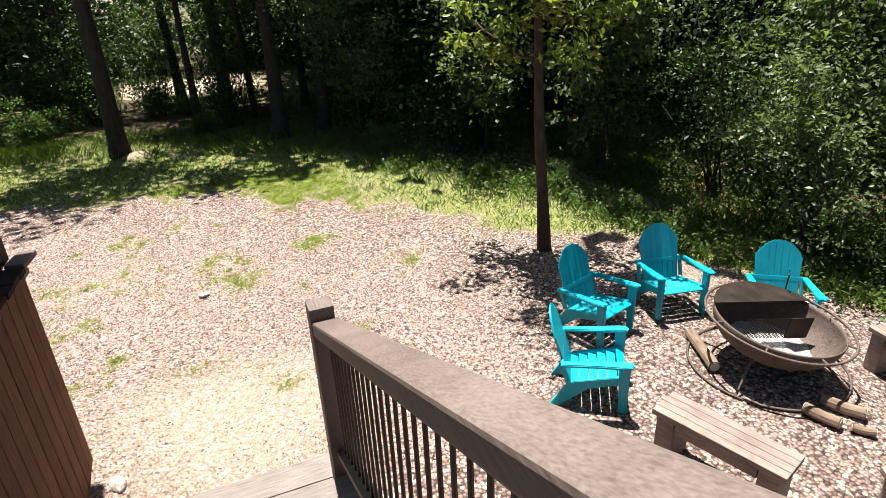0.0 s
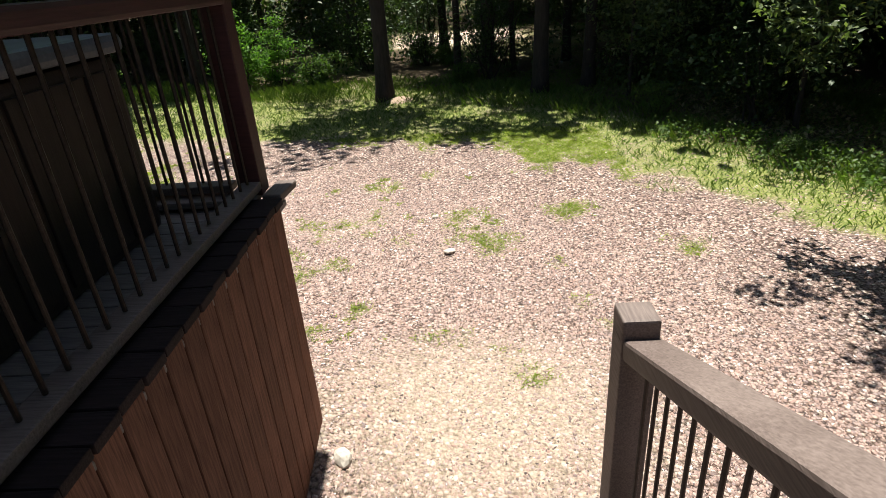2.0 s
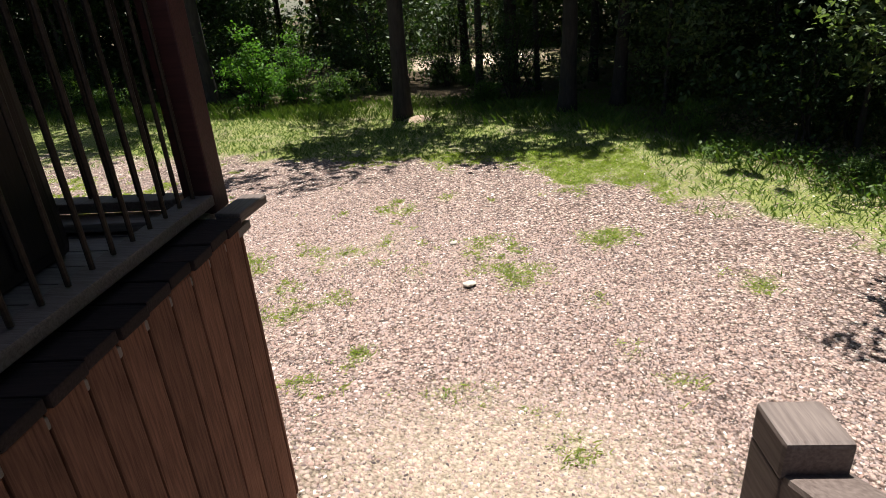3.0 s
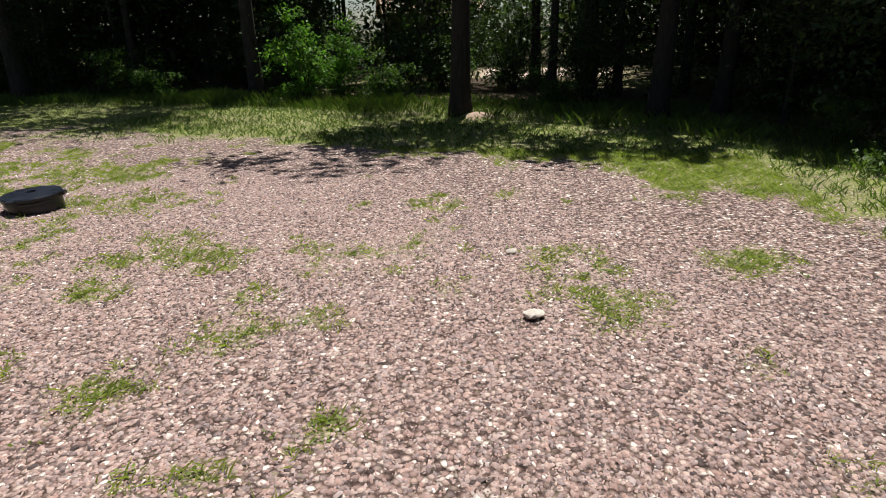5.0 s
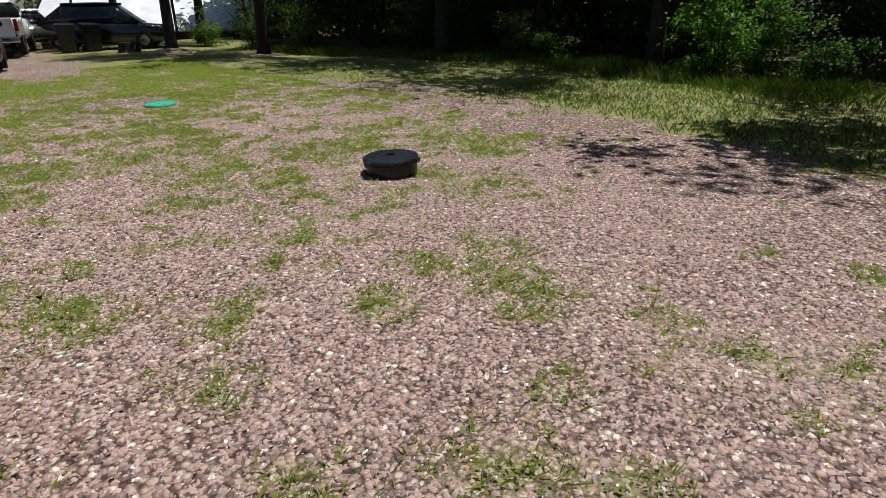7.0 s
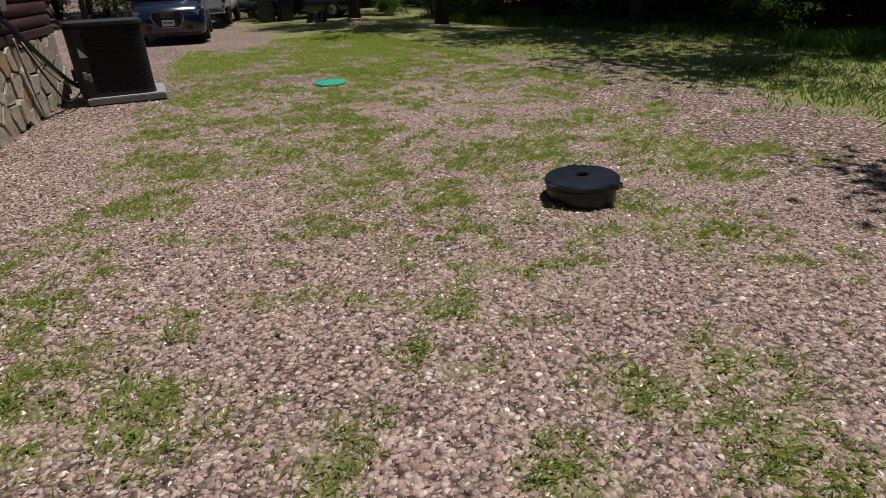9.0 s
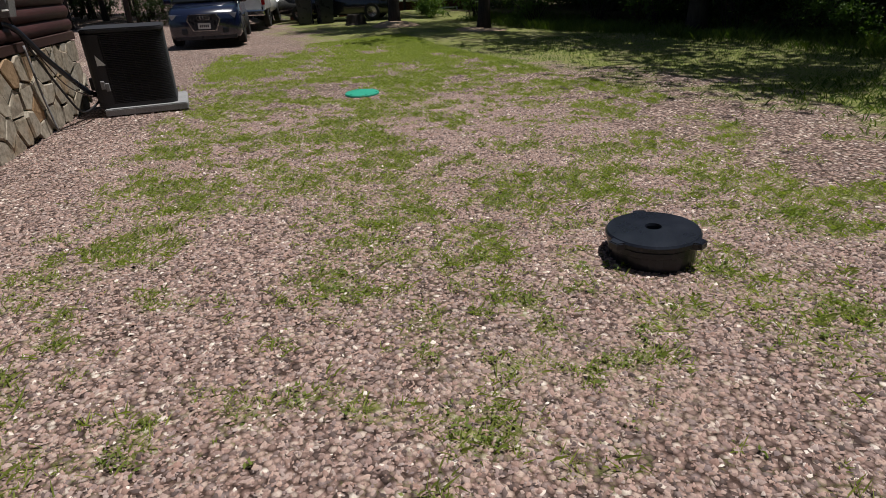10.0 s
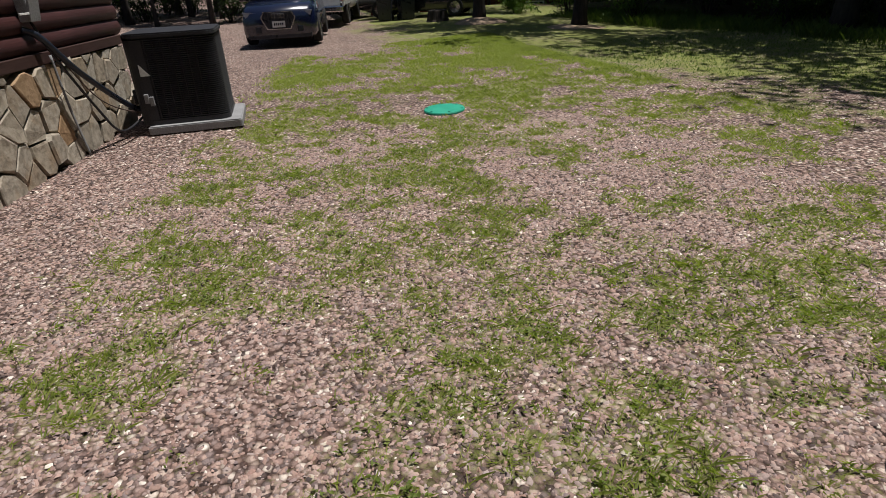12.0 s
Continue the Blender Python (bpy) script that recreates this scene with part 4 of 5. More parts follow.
def build_suv(name, m, paint, label, front=True):
    car = thing(name, m, label, "car")
    s = [(0.0, 0.78, 0.30, 0.78), (-0.10, 0.90, 0.24, 0.92), (-0.45, 0.94, 0.22, 1.02), (-1.25, 0.95, 0.22, 1.10), (-3.9, 0.95, 0.22, 1.12), (-4.45, 0.92, 0.28, 1.10), (-4.62, 0.84, 0.34, 0.96)]
    loft([car_section(x, h, a, b, 0.10, 0.04) for x, h, a, b in s], paint, "body", car)
    g = [(-1.15, 0.80, 1.05, 1.12, 0.04), (-1.75, 0.72, 1.05, 1.58, 0.10), (-2.3, 0.66, 1.05, 1.66, 0.10), (-3.5, 0.66, 1.05, 1.64, 0.10), (-4.3, 0.74, 1.05, 1.20, 0.06)]
    loft([car_section(x, h + 0.12, a, b, r, 0.14) for x, h, a, b, r in g], GLASS, "glazing", car, "dark tinted windows")
    r = [(-1.80, 0.60, 1.60, 1.66), (-2.3, 0.66, 1.62, 1.70), (-3.5, 0.66, 1.62, 1.68), (-4.05, 0.60, 1.48, 1.56)]
    loft([car_section(x, h, a, b, 0.03, 0.02) for x, h, a, b in r], paint, "roof", car)
    for x in (-0.92, -3.72):
        for sy in (-0.86, 0.86):
            wheel(car, x, sy)
    part("front_skirt", one_box((0.16, 1.60, 0.14), (-0.10, 0, 0.27), bevel=0.03), BLACKPLASTIC, car)
    # six-sided grille with upright bars inside a bright frame
    six = [(-0.44, 0.28), (-0.30, 0.0), (0.30, 0.0), (0.44, 0.28), (0.36, 0.42), (-0.36, 0.42)]
    up = Matrix(((0, 0, 1, -0.01), (1, 0, 0, 0), (0, 1, 0, 0.42), (0, 0, 0, 1)))
    part("grille_frame", plate(bmesh.new(), six, 0.03, up, 0.008), CHROME, car, "bright grille frame")
    part("grille", plate(bmesh.new(), [(x * 0.93, 0.015 + y * 0.93) for x, y in six], 0.038, up), BLACKPLASTIC, car)
    for k in range(9):
        part("grille_bar", one_box((0.012, 0.010, 0.36), (0.034, (k - 4) * 0.082, 0.635), bevel=0.0), CHARCOAL, car)
    for k in range(4):
        ring = lathe(bmesh.new(), [(0.050 + 0.007 * math.cos(radians(a)), 0.007 * math.sin(radians(a))) for a in range(0, 360, 60)], 18, True)
        part("badge_ring", ring, CHROME, car).matrix_basis = pose(0.045, (k - 1.5) * 0.072, 0.745, 0, 90, 0)
    part("number_plate", one_box((0.014, 0.32, 0.15), (0.046, 0, 0.545), bevel=0.004), PAPER, car, "white number plate")
    for k in range(5):
        part("plate_mark", one_box((0.004, 0.030, 0.062), (0.055, (k - 2) * 0.050, 0.545), bevel=0.0), NAVY, car)
    for sy in (-1, 1):
        bm = bmesh.new()
        plate(bm, ((0, 0), (0.36, 0.02), (0.42, 0.15), (0.02, 0.13)), 0.10, Matrix(((0, 0, 1, -0.13), (sy, 0, 0, sy * 0.45), (0, 1, 0, 0.70), (0, 0, 0, 1))), 0.01)
        part("headlight", bm, LAMPGLASS, car, "clear headlight")
        part("air_intake", one_box((0.05, 0.34, 0.15), (-0.03, sy * 0.62, 0.42), (0, 0, sy * 12), 0.02), BLACKPLASTIC, car)
        part("mirror", one_box((0.12, 0.20, 0.14), (-1.35, sy * 1.02, 1.14), bevel=0.035), paint, car)
    return car


build_suv("suv", pose(-20.0, 7.75, 0, 0, 0, -8), NAVY, "dark blue parked suv with bright grille, facing the yard")


def build_pickup(m):
    t = thing("pickup_truck", m, "white pickup truck parked with its tailgate to the yard", "truck")
    # rear face at x = 0, the bonnet towards -x
    part("bed_side", one_box((1.85, 0.10, 0.62), (-0.92, -0.93, 0.95), bevel=0.04), WHITEPAINT, t)
    part("bed_side", one_box((1.85, 0.10, 0.62), (-0.92, 0.93, 0.95), bevel=0.04), WHITEPAINT, t)
    part("bed_floor", one_box((1.8, 1.76, 0.08), (-0.92, 0, 0.70), bevel=0.0), BLACKPLASTIC, t)
    gate = part("tailgate", one_box((0.07, 1.68, 0.60), (-0.01, 0, 0.96), bevel=0.025), WHITEPAINT, t)
    part("gate_handle", one_box((0.03, 0.24, 0.08), (0.035, 0, 1.08), bevel=0.01), BLACKPLASTIC, gate)
    part("rear_bumper", one_box((0.20, 1.90, 0.20), (0.06, 0, 0.56), bevel=0.04), CHROME, t)
    part("frame", one_box((5.2, 0.9, 0.22), (-2.7, 0, 0.48), bevel=0.0), BLACKPLASTIC, t)
    for sy in (-0.92, 0.92):
        part("tail_light", one_box((0.09, 0.12, 0.40), (-0.005, sy, 1.02), bevel=0.02), TAILRED, t, "red tail light")
    loft([car_section(x, h, a, b, 0.08, 0.03) for x, h, a, b in ((-1.90, 0.97, 0.50, 1.22), (-3.9, 0.97, 0.50, 1.22), (-5.2, 0.95, 0.50, 1.16), (-5.5, 0.84, 0.55, 1.0))], WHITEPAINT, "cab_body", t)
    loft([car_section(x, h, a, b, r, 0.13) for x, h, a, b, r in ((-1.94, 0.88, 1.15, 1.72, 0.09), (-2.5, 0.9, 1.15, 1.80, 0.09), (-3.4, 0.9, 1.15, 1.78, 0.09), (-4.1, 0.92, 1.15, 1.24, 0.04))], GLASS, "glazing", t, "dark tinted windows")
    loft([car_section(x, h, a, b, 0.03, 0.02) for x, h, a, b in ((-1.92, 0.74, 1.74, 1.80), (-2.5, 0.78, 1.77, 1.86), (-3.45, 0.76, 1.75, 1.82))], WHITEPAINT, "roof", t)
    for x in (-1.05, -4.55):
        for sy in (-0.86, 0.86):
            wheel(t, x, sy, 0.39)


build_pickup(pose(-26.0, 9.15, 0, 0, 0, -14))


def build_far_car(name, m, paint, label, length=4.5, high=1.55):
    car = thing(name, m, label, "car")
    s = [(0.0, 0.74, 0.32, 0.75), (-0.2, 0.88, 0.24, 0.90), (-1.1, 0.92, 0.22, 0.98), (-length + 0.5, 0.92, 0.22, 1.02), (-length, 0.80, 0.34, 0.90)]
    loft([car_section(x, h, a, b, 0.10, 0.04) for x, h, a, b in s], paint, "body", car)
    g = [(-1.0, 0.80, 0.92, 1.0, 0.03), (-1.8, 0.72, 0.92, high - 0.06, 0.1), (-length + 1.1, 0.72, 0.92, high - 0.06, 0.1), (-length + 0.2, 0.8, 0.92, 1.02, 0.03)]
    loft([car_section(x, h + 0.06, a, b, r, 0.12) for x, h, a, b, r in g], GLASS, "glazing", car, "dark windows")
    loft([car_section(x, h, a, b, 0.03, 0.02) for x, h, a, b in ((-1.75, 0.60, high - 0.08, high - 0.02), (-2.4, 0.64, high - 0.06, high), (-length + 1.1, 0.60, high - 0.08, high - 0.02))], paint, "roof", car)
    for x in (-0.85, -length + 0.9):
        for sy in (-0.82, 0.82):
            wheel(car, x, sy, 0.33)
    for sy in (-1, 1):
        part("headlight", one_box((0.06, 0.28, 0.12), (-0.05, sy * 0.58, 0.70), (0, 0, sy * 14), 0.02), LAMPGLASS, car)


build_far_car("small_car", pose(-30.5, 11.4, 0, 0, 0, 0), SILVER, "small silver car parked far down the drive", 4.2, 1.5)
build_far_car("dark_suv", pose(-27.2, 15.6, 0, 0, 0, 62), BLACKPAINT, "black suv parked side-on before the far building", 4.8, 1.72)


def build_bin(m):
    b = thing("wheelie_bin", m, "black wheeled rubbish bin with a closed lid", "bin", "bins by the drive")
    loft([[(-w, -d, z), (w, -d, z), (w, d, z), (-w, d, z)] for w, d, z in ((0.24, 0.26, 0.05), (0.30, 0.34, 0.98))], BLACKPLASTIC, "tub", b, smooth=False, bevel=0.02)
    part("lid", one_box((0.66, 0.76, 0.07), (0, 0, 1.02), (4, 0, 0), 0.025), BLACKPLASTIC, b)
    for s in (-1, 1):
        part("wheel", lathe(bmesh.new(), ((0.02, -0.03), (0.12, -0.03), (0.12, 0.03), (0.02, 0.03)), 16, True), TYRE, b).matrix_basis = pose(s * 0.26, 0.26, 0.12, 0, 90, 0)
    return b


rubbish_bin = build_bin(pose(-27.1, 11.75, -0.05, 0, 0, 75))
copy_thing(rubbish_bin, pose(-27.0, 12.55, -0.05, 0, 0, 92))


def build_far_house(m, size, roof_h, wall_mat, roof_mat, label, windows):
    h = thing("far_house", m, label, "house")
    w, d, z = size
    part("wall", one_box((w, d, z), (0, 0, z / 2), bevel=0.0), wall_mat, h)
    for s in (-1, 1):
        bm = bmesh.new()
        run = d / 2 + 0.5
        box(bm, (w + 0.8, math.hypot(run, roof_h), 0.10), (0, s * run / 2, z + roof_h / 2 + 0.03), (-s * math.degrees(math.atan2(roof_h, run)), 0, 0), 0.01)
        part("roof", bm, roof_mat, h)
        bm = bmesh.new()
        plate(bm, ((-d / 2, 0), (d / 2, 0), (0, roof_h * 0.9)), 0.1, Matrix(((0, 0, 1, s * (w / 2 - 0.12)), (1, 0, 0, 0), (0, 1, 0, z), (0, 0, 0, 1))))
        part("gable", bm, wall_mat, h)
    for k in range(windows):
        x = -w / 2 + (k + 0.7) * w / (windows + 0.4)
        win = part("window", one_box((1.1, 0.10, 1.2), (x, -d / 2 - 0.02, 1.5), bevel=0.01), PAPER, h)
        part("pane", one_box((0.94, 0.04, 1.04), (x, -d / 2 - 0.065, 1.5), bevel=0.0), GLASS, win)
    return h


build_far_house(pose(-43, 21.0, -2.3, 0, 0, 62), (13, 7, 2.5), 1.9, BARNRED, ROOFMETAL, "long low dark red building with a bright metal roof", 3)
build_far_house(pose(-10.0, 60, -0.1, 0, 0, 20), (9, 7, 3.2), 2.2, SPLITWOOD, DIRTPILE, "tan house seen through gaps in the trees", 2)


# ---------------------------------------------------------------- trees and undergrowth
def leaf_cloud(rng, centres, spreads, per, size, droop=0.35):
    """Folded four-cornered leaves in clumps round centres; returns vertices and triangles."""
    c = np.repeat(np.asarray(centres, float), per, 0)
    s = np.repeat(np.asarray(spreads, float).reshape(-1, 1), per, 0)
    n = len(c)
    p = c + rng.normal(size=(n, 3)) * s * np.array((0.55, 0.55, 0.36))
    a = rng.uniform(0, 2 * math.pi, n)
    tilt = rng.normal(-droop, 0.55, n)
    d = np.stack((np.cos(a) * np.cos(tilt), np.sin(a) * np.cos(tilt), np.sin(tilt)), -1)
    side = np.stack((-np.sin(a), np.cos(a), np.zeros(n)), -1)
    roll = rng.normal(0, 0.55, n)[:, None]
    up = np.cross(d, side)
    side = side * np.cos(roll) + up * np.sin(roll)
    up = np.cross(d, side)
    L = (size * rng.uniform(0.6, 1.35, n))[:, None]
    w = L * 0.27
    v = np.stack((p, p + d * L * 0.5 + side * w + up * w * 0.3, p + d * L, p + d * L * 0.5 - side * w + up * w * 0.3), 1).reshape(-1, 3)
    base = np.arange(n)[:, None] * 4
    f = np.concatenate((base + np.array((0, 1, 2)), base + np.array((0, 2, 3))), 0)
    return v, f


def cloud_mesh(name, rng, centres, spreads, per, size, droop=0.35):
    return raw_mesh(name, *leaf_cloud(rng, centres, spreads, per, size, droop))


def branch_points(rng, start, direction, length, n=5, lift=0.15, wander=0.22):
    pts, p, d = [Vector(start)], Vector(start), Vector(direction).normalized()
    for _ in range(n):
        d = (d + Vector(rng.normal(size=3) * wander) + Vector((0, 0, lift * 0.3))).normalized()
        p = p + d * (length / n)
        pts.append(p.copy())
    return pts


def trunk_mesh(seed, dia, tall, lean=0.0, forks=6, flare=1.45, first=0.5, sides=14):
    """A tapered, slightly crooked trunk with root flare and limbs, one mesh."""
    rng = np.random.default_rng(seed)
    bm = bmesh.new()
    n = 12
    pts, radii = [], []
    ph = rng.uniform(0, 6.28, 2)
    for k in range(n + 1):
        t = (k / n) ** 1.3
        z = t * tall
        pts.append((lean * z + 0.012 * tall * math.sin(2.2 * t * 3 + ph[0]) * t, 0.012 * tall * math.sin(1.9 * t * 3 + ph[1]) * t, z - 0.12))
        r = dia / 2 * (1 - 0.72 * t)
        radii.append(r * (1 + (flare - 1) * math.exp(-z / (dia * 0.9 + 0.05))))
    tube(bm, pts, radii, sides)
    ends = []
    for k in range(forks):
        t = rng.uniform(first, 0.96)
        z = t * tall
        i = min(int((t ** (1 / 1.3)) * n), n - 1)
        a = rng.uniform(0, 6.28)
        ln = tall * rng.uniform(0.16, 0.30) * (1.25 - 0.5 * t)
        b = branch_points(rng, pts[i], (math.cos(a), math.sin(a), rng.uniform(0.1, 0.6)), ln)
        r0 = radii[i] * 0.45
        tube(bm, b, [r0 * (1 - 0.8 * q / len(b)) for q in range(len(b))], 6)
        ends += b[2:]
    # ragged bark outline low down
    for v in bm.verts:
        k = noise.noise(Vector((v.co.x * 7, v.co.y * 7, v.co.z * 1.5)) + Vector((seed, 0, 0)))
        v.co.x += 0.06 * dia * k
        v.co.y += 0.06 * dia * k
    me = bpy.data.meshes.new("trunk")
    bm.to_mesh(me)
    bm.free()
    return me, ends


def crown_mesh(seed, ends, tall, clumps=60, per=40, size=0.26, spread=0.8):
    rng = np.random.default_rng(seed + 500)
    ends = [tuple(e) for e in ends]
    pick = rng.integers(0, len(ends), clumps)
    c = np.array([ends[i] for i in pick]) + rng.normal(size=(clumps, 3)) * np.array((0.9, 0.9, 0.6)) * spread
    return cloud_mesh("crown", rng, c, rng.uniform(0.5, 1.1, clumps) * spread, per, size)


def build_tree(name, seed, dia, tall, bark, leaf, label, group="", **k):
    crown = {q: k.pop(q) for q in ("clumps", "per", "size", "spread") if q in k}
    trunk, ends = trunk_mesh(seed, dia, tall, **k)
    tree = thing(name, pose(0, 0, 0), label, "tree", group)
    part_of("trunk", trunk, bark, tree, smooth=True)
    part_of("crown", crown_mesh(seed, ends, tall, **crown), leaf, tree)
    return tree


def stand(tree, x, y, turn=0.0, size=1.0):
    return pose(x, y, float(height(x, y)), 0, 0, turn) @ Matrix.Scale(size, 4)


# yard-edge trees: tall straight trunks whose crowns start high
big = [build_tree("tree", 11 + k, d, 11.5, BARK, LEAF, "tall tree with dark furrowed bark at the wood's edge", "trees at the wood's edge",
                  lean=l, forks=12, first=0.46, clumps=34, per=150, size=0.20, spread=0.80) for k, (d, l) in enumerate(((0.40, 0.01), (0.40, -0.02), (0.42, 0.015)))]
# one with a thin high crown
big.append(build_tree("tree", 17, 0.40, 11.5, BARK, LEAF, "tall dark tree with a thin high crown at the wood's edge", "trees at the wood's edge", lean=-0.02, forks=4, first=0.78, clumps=9, per=90, size=0.28, spread=0.6))
EDGE = ((0, -1.35, 16.65, 0, 1.0), (3, -7.5, 20.15, 40, 1.0), (2, -14.05, 19.15, 200, 1.05), (0, -22.8, 14.05, 130, 0.95), (3, 2.45, 16.4, 260, 0.92),
        (2, 1.45, 21.3, 90, 1.0), (1, 0.0, 25.0, 10, 0.9), (3, -3.5, 25.6, 300, 1.1), (2, 3.7, 16.9, 20, 0.75), (0, -19.5, 15.9, 75, 0.9),
        (1, -12.1, 21.4, 170, 0.6), (2, -18.5, 21.7, 320, 0.85), (1, 0.5, 19.8, 115, 0.6), (2, -28.5, 17.5, 10, 1.0),
        (1, -32.0, 15.0, 100, 0.95), (0, -35.0, 11.0, 220, 1.0))
used = set()
for n, x, y, turn, size in EDGE:
    m = stand(big[n], x, y, turn, size)
    if n in used:
        copy = copy_thing(big[n], pose(0, 0, 0))
        copy.matrix_basis = m
    else:
        used.add(n)
        big[n].matrix_basis = m

# the slim red-barked tree beside the fire pit
slim = build_tree("slim_tree", 31, 0.17, 5.2, REDBARK, LEAFWARM, "slim red-barked oak with low leafy branches by the fire pit",
                  lean=0.05, forks=13, first=0.50, flare=1.25, clumps=70, per=56, size=0.10, spread=0.30)
slim.matrix_basis = stand(slim, 4.66, 7.17, 150)

# deep woods: thinner trunks, closely set
rng = np.random.default_rng(5)
thin = [build_tree("woodland_tree", 51 + k, d, t, BARK, LEAFSHADED, "slender woodland tree in deep shade", "deep woods",
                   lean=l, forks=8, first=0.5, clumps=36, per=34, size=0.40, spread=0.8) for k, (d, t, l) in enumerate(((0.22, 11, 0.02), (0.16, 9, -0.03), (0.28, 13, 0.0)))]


def in_woods(x, y):
    if x > 10.2:
        return True
    return y > float(np.interp(x, WOOD_X, WOOD_Y)) + (1.5 if x < 2 else 2.8)


spots = []
tries = 0
while len(spots) < 46 and tries < 3000:
    tries += 1
    x, y = rng.uniform(-52, -31), rng.uniform(-14, 24)
    if (x - (-43)) ** 2 + (y - 21) ** 2 < 81 or (x > -36 and 9.5 < y < 17) or any((x - a) ** 2 + (y - b) ** 2 < 2.4 ** 2 for a, b in spots):
        continue
    spots.append((x, y))
tries = 0
while len(spots) < 160 and tries < 6000:
    tries += 1
    x, y = rng.uniform(-24, 30), rng.uniform(-4, 40)
    if x < -26 and y < 18:
        continue
    if not in_woods(x, y) or (x < 11.0 and x > 6 and y < 6.5) or (y > 24.5 and -7.5 < x < 8) or math.hypot(x + 6.0, y - 20.8) < 4.6 or (3 < x < 11.6 and y < 11.5) or (0.2 < x < 1.2 and y > 17) or (1.0 < x < 6.5 and y < 17.8):
        continue
    if any((x - a) ** 2 + (y - b) ** 2 < 1.9 ** 2 for a, b in spots) or any(math.hypot(x - e[1], y - e[2]) < 1.0 for e in EDGE):
        continue
    spots.append((x, y))
for i, (x, y) in enumerate(spots):
    n = i % 3
    m = stand(thin[n], x, y, rng.uniform(0, 360), rng.uniform(0.8, 1.25))
    if i < 3:
        thin[n].matrix_basis = m
    else:
        copy_thing(thin[n], pose(0, 0, 0)).matrix_basis = m


def build_shrub(name, seed, tall, wide, leaf, size, label, group, clumps=46, per=60, droop=0.3):
    rng = np.random.default_rng(seed)
    shrub = thing(name, pose(0, 0, 0), label, "shrub", group)
    bm = bmesh.new()
    tips = []
    for k in range(9):
        a = rng.uniform(0, 6.28)
        out = rng.uniform(0.1, 0.75) * wide / tall
        b = branch_points(rng, (rng.normal(0, 0.08), rng.normal(0, 0.08), -0.05), (math.cos(a) * out, math.sin(a) * out, 1), tall * rng.uniform(0.7, 1.05), 6, 0.2, 0.16)
        tube(bm, b, [0.016 * (1 - 0.75 * q / len(b)) + 0.003 for q in range(len(b))], 5)
        tips += [tuple(q) for q in b[2:]]
    part("stem", bm, BARK, shrub)
    c = np.array([tips[i] for i in rng.integers(0, len(tips), clumps)]) + rng.normal(size=(clumps, 3)) * np.array((0.22 * wide, 0.22 * wide, 0.12 * tall))
    c[:, 2] = np.maximum(c[:, 2], 0.12)
    part_of("foliage", cloud_mesh("foliage", rng, c, rng.uniform(0.14, 0.34, clumps) * max(wide, 0.8), per, size, droop), leaf, shrub)
    return shrub


dark_shrubs = [build_shrub("shrub", 71 + k, t, w, LEAFSHADED, 0.080, "dark green shrub under the trees", "undergrowth of the woods", clumps=56, per=46) for k, (t, w) in enumerate(((2.2, 1.3), (1.5, 1.2), (3.0, 1.5)))]
mid_shrubs = [build_shrub("shrub", 81 + k, t, w, LEAF, 0.085, "leafy green shrub at the wood's edge", "edge shrubs", per=64) for k, (t, w) in enumerate(((1.3, 1.0), (2.1, 1.3)))]
grey_shrub = build_shrub("shrub", 91, 2.6, 1.5, LEAFGREY, 0.075, "sunlit shrub with pale broad leaves at the wood's edge", "pale edge shrubs", clumps=46, per=100)
bright_shrub = build_shrub("shrub", 95, 2.3, 0.9, LEAFBRIGHT, 0.11, "bright green sunlit shrub between two trees", "bright shrubs", clumps=60, per=52)


hanging = build_tree("understory_tree", 37, 0.10, 4.4, BARK, LEAFGREY, "small tree with pale drooping leaves at the wood's edge", "understory trees",
                     lean=-0.02, forks=16, first=0.30, flare=1.2, clumps=120, per=56, size=0.105, spread=0.42)


def plant(kinds, places):
    seen = set()
    for i, (x, y, size) in enumerate(places):
        ob = kinds[i % len(kinds)]
        m = stand(ob, x, y, (i * 137.5) % 360, size)
        if ob.name in seen:
            copy_thing(ob, pose(0, 0, 0)).matrix_basis = m
        else:
            seen.add(ob.name)
            ob.matrix_basis = m


places = []
tries = 0
while len(places) < 66 and tries < 5000:
    tries += 1
    x, y = rng.uniform(-22, 20), rng.uniform(-3, 33)
    depth = y - float(np.interp(x, WOOD_X, WOOD_Y)) if x < 8.2 else x - 8.2
    if depth < 0.5 or depth > 9 or (3 < x < 8.7 and y < 9.0) or (abs(x + 5.4) < 1.5 and y < 22) or (y > 24 and -7 < x < 7) or (0.2 < x < 1.2 and 17 < y < 28):
        continue
    if any((x - a) ** 2 + (y - b) ** 2 < 1.1 ** 2 for a, b, _ in places):
        continue
    places.append((x, y, rng.uniform(0.75, 1.35)))
while len(places) < 90:
    x, y = rng.uniform(-44, -30), rng.uniform(-10, 8)
    places.append((x, y, rng.uniform(0.9, 1.5)))
plant(dark_shrubs, places)
plant(mid_shrubs, [(-10.5, 19.8, 0.8), (-16.0, 19.5, 0.9), (5.5, 10.6, 0.30), (6.2, 9.2, 0.28), (7.2, 7.0, 0.35), (8.0, 5.0, 0.5), (6.8, 8.0, 0.30), (-20.5, 18.2, 0.9),
                   (0.6, 18.0, 0.6), (-2.0, 21.2, 0.8), (0.2, 21.6, 0.7), (1.9, 20.6, 0.7), (-0.7, 22.8, 0.9), (-11.8, 20.0, 0.7), (-3.6, 19.2, 0.9), (4.3, 13.4, 0.35), (8.4, 2.6, 1.0), (-23.5, 17.4, 1.0), (-26.5, 16.8, 1.1)])
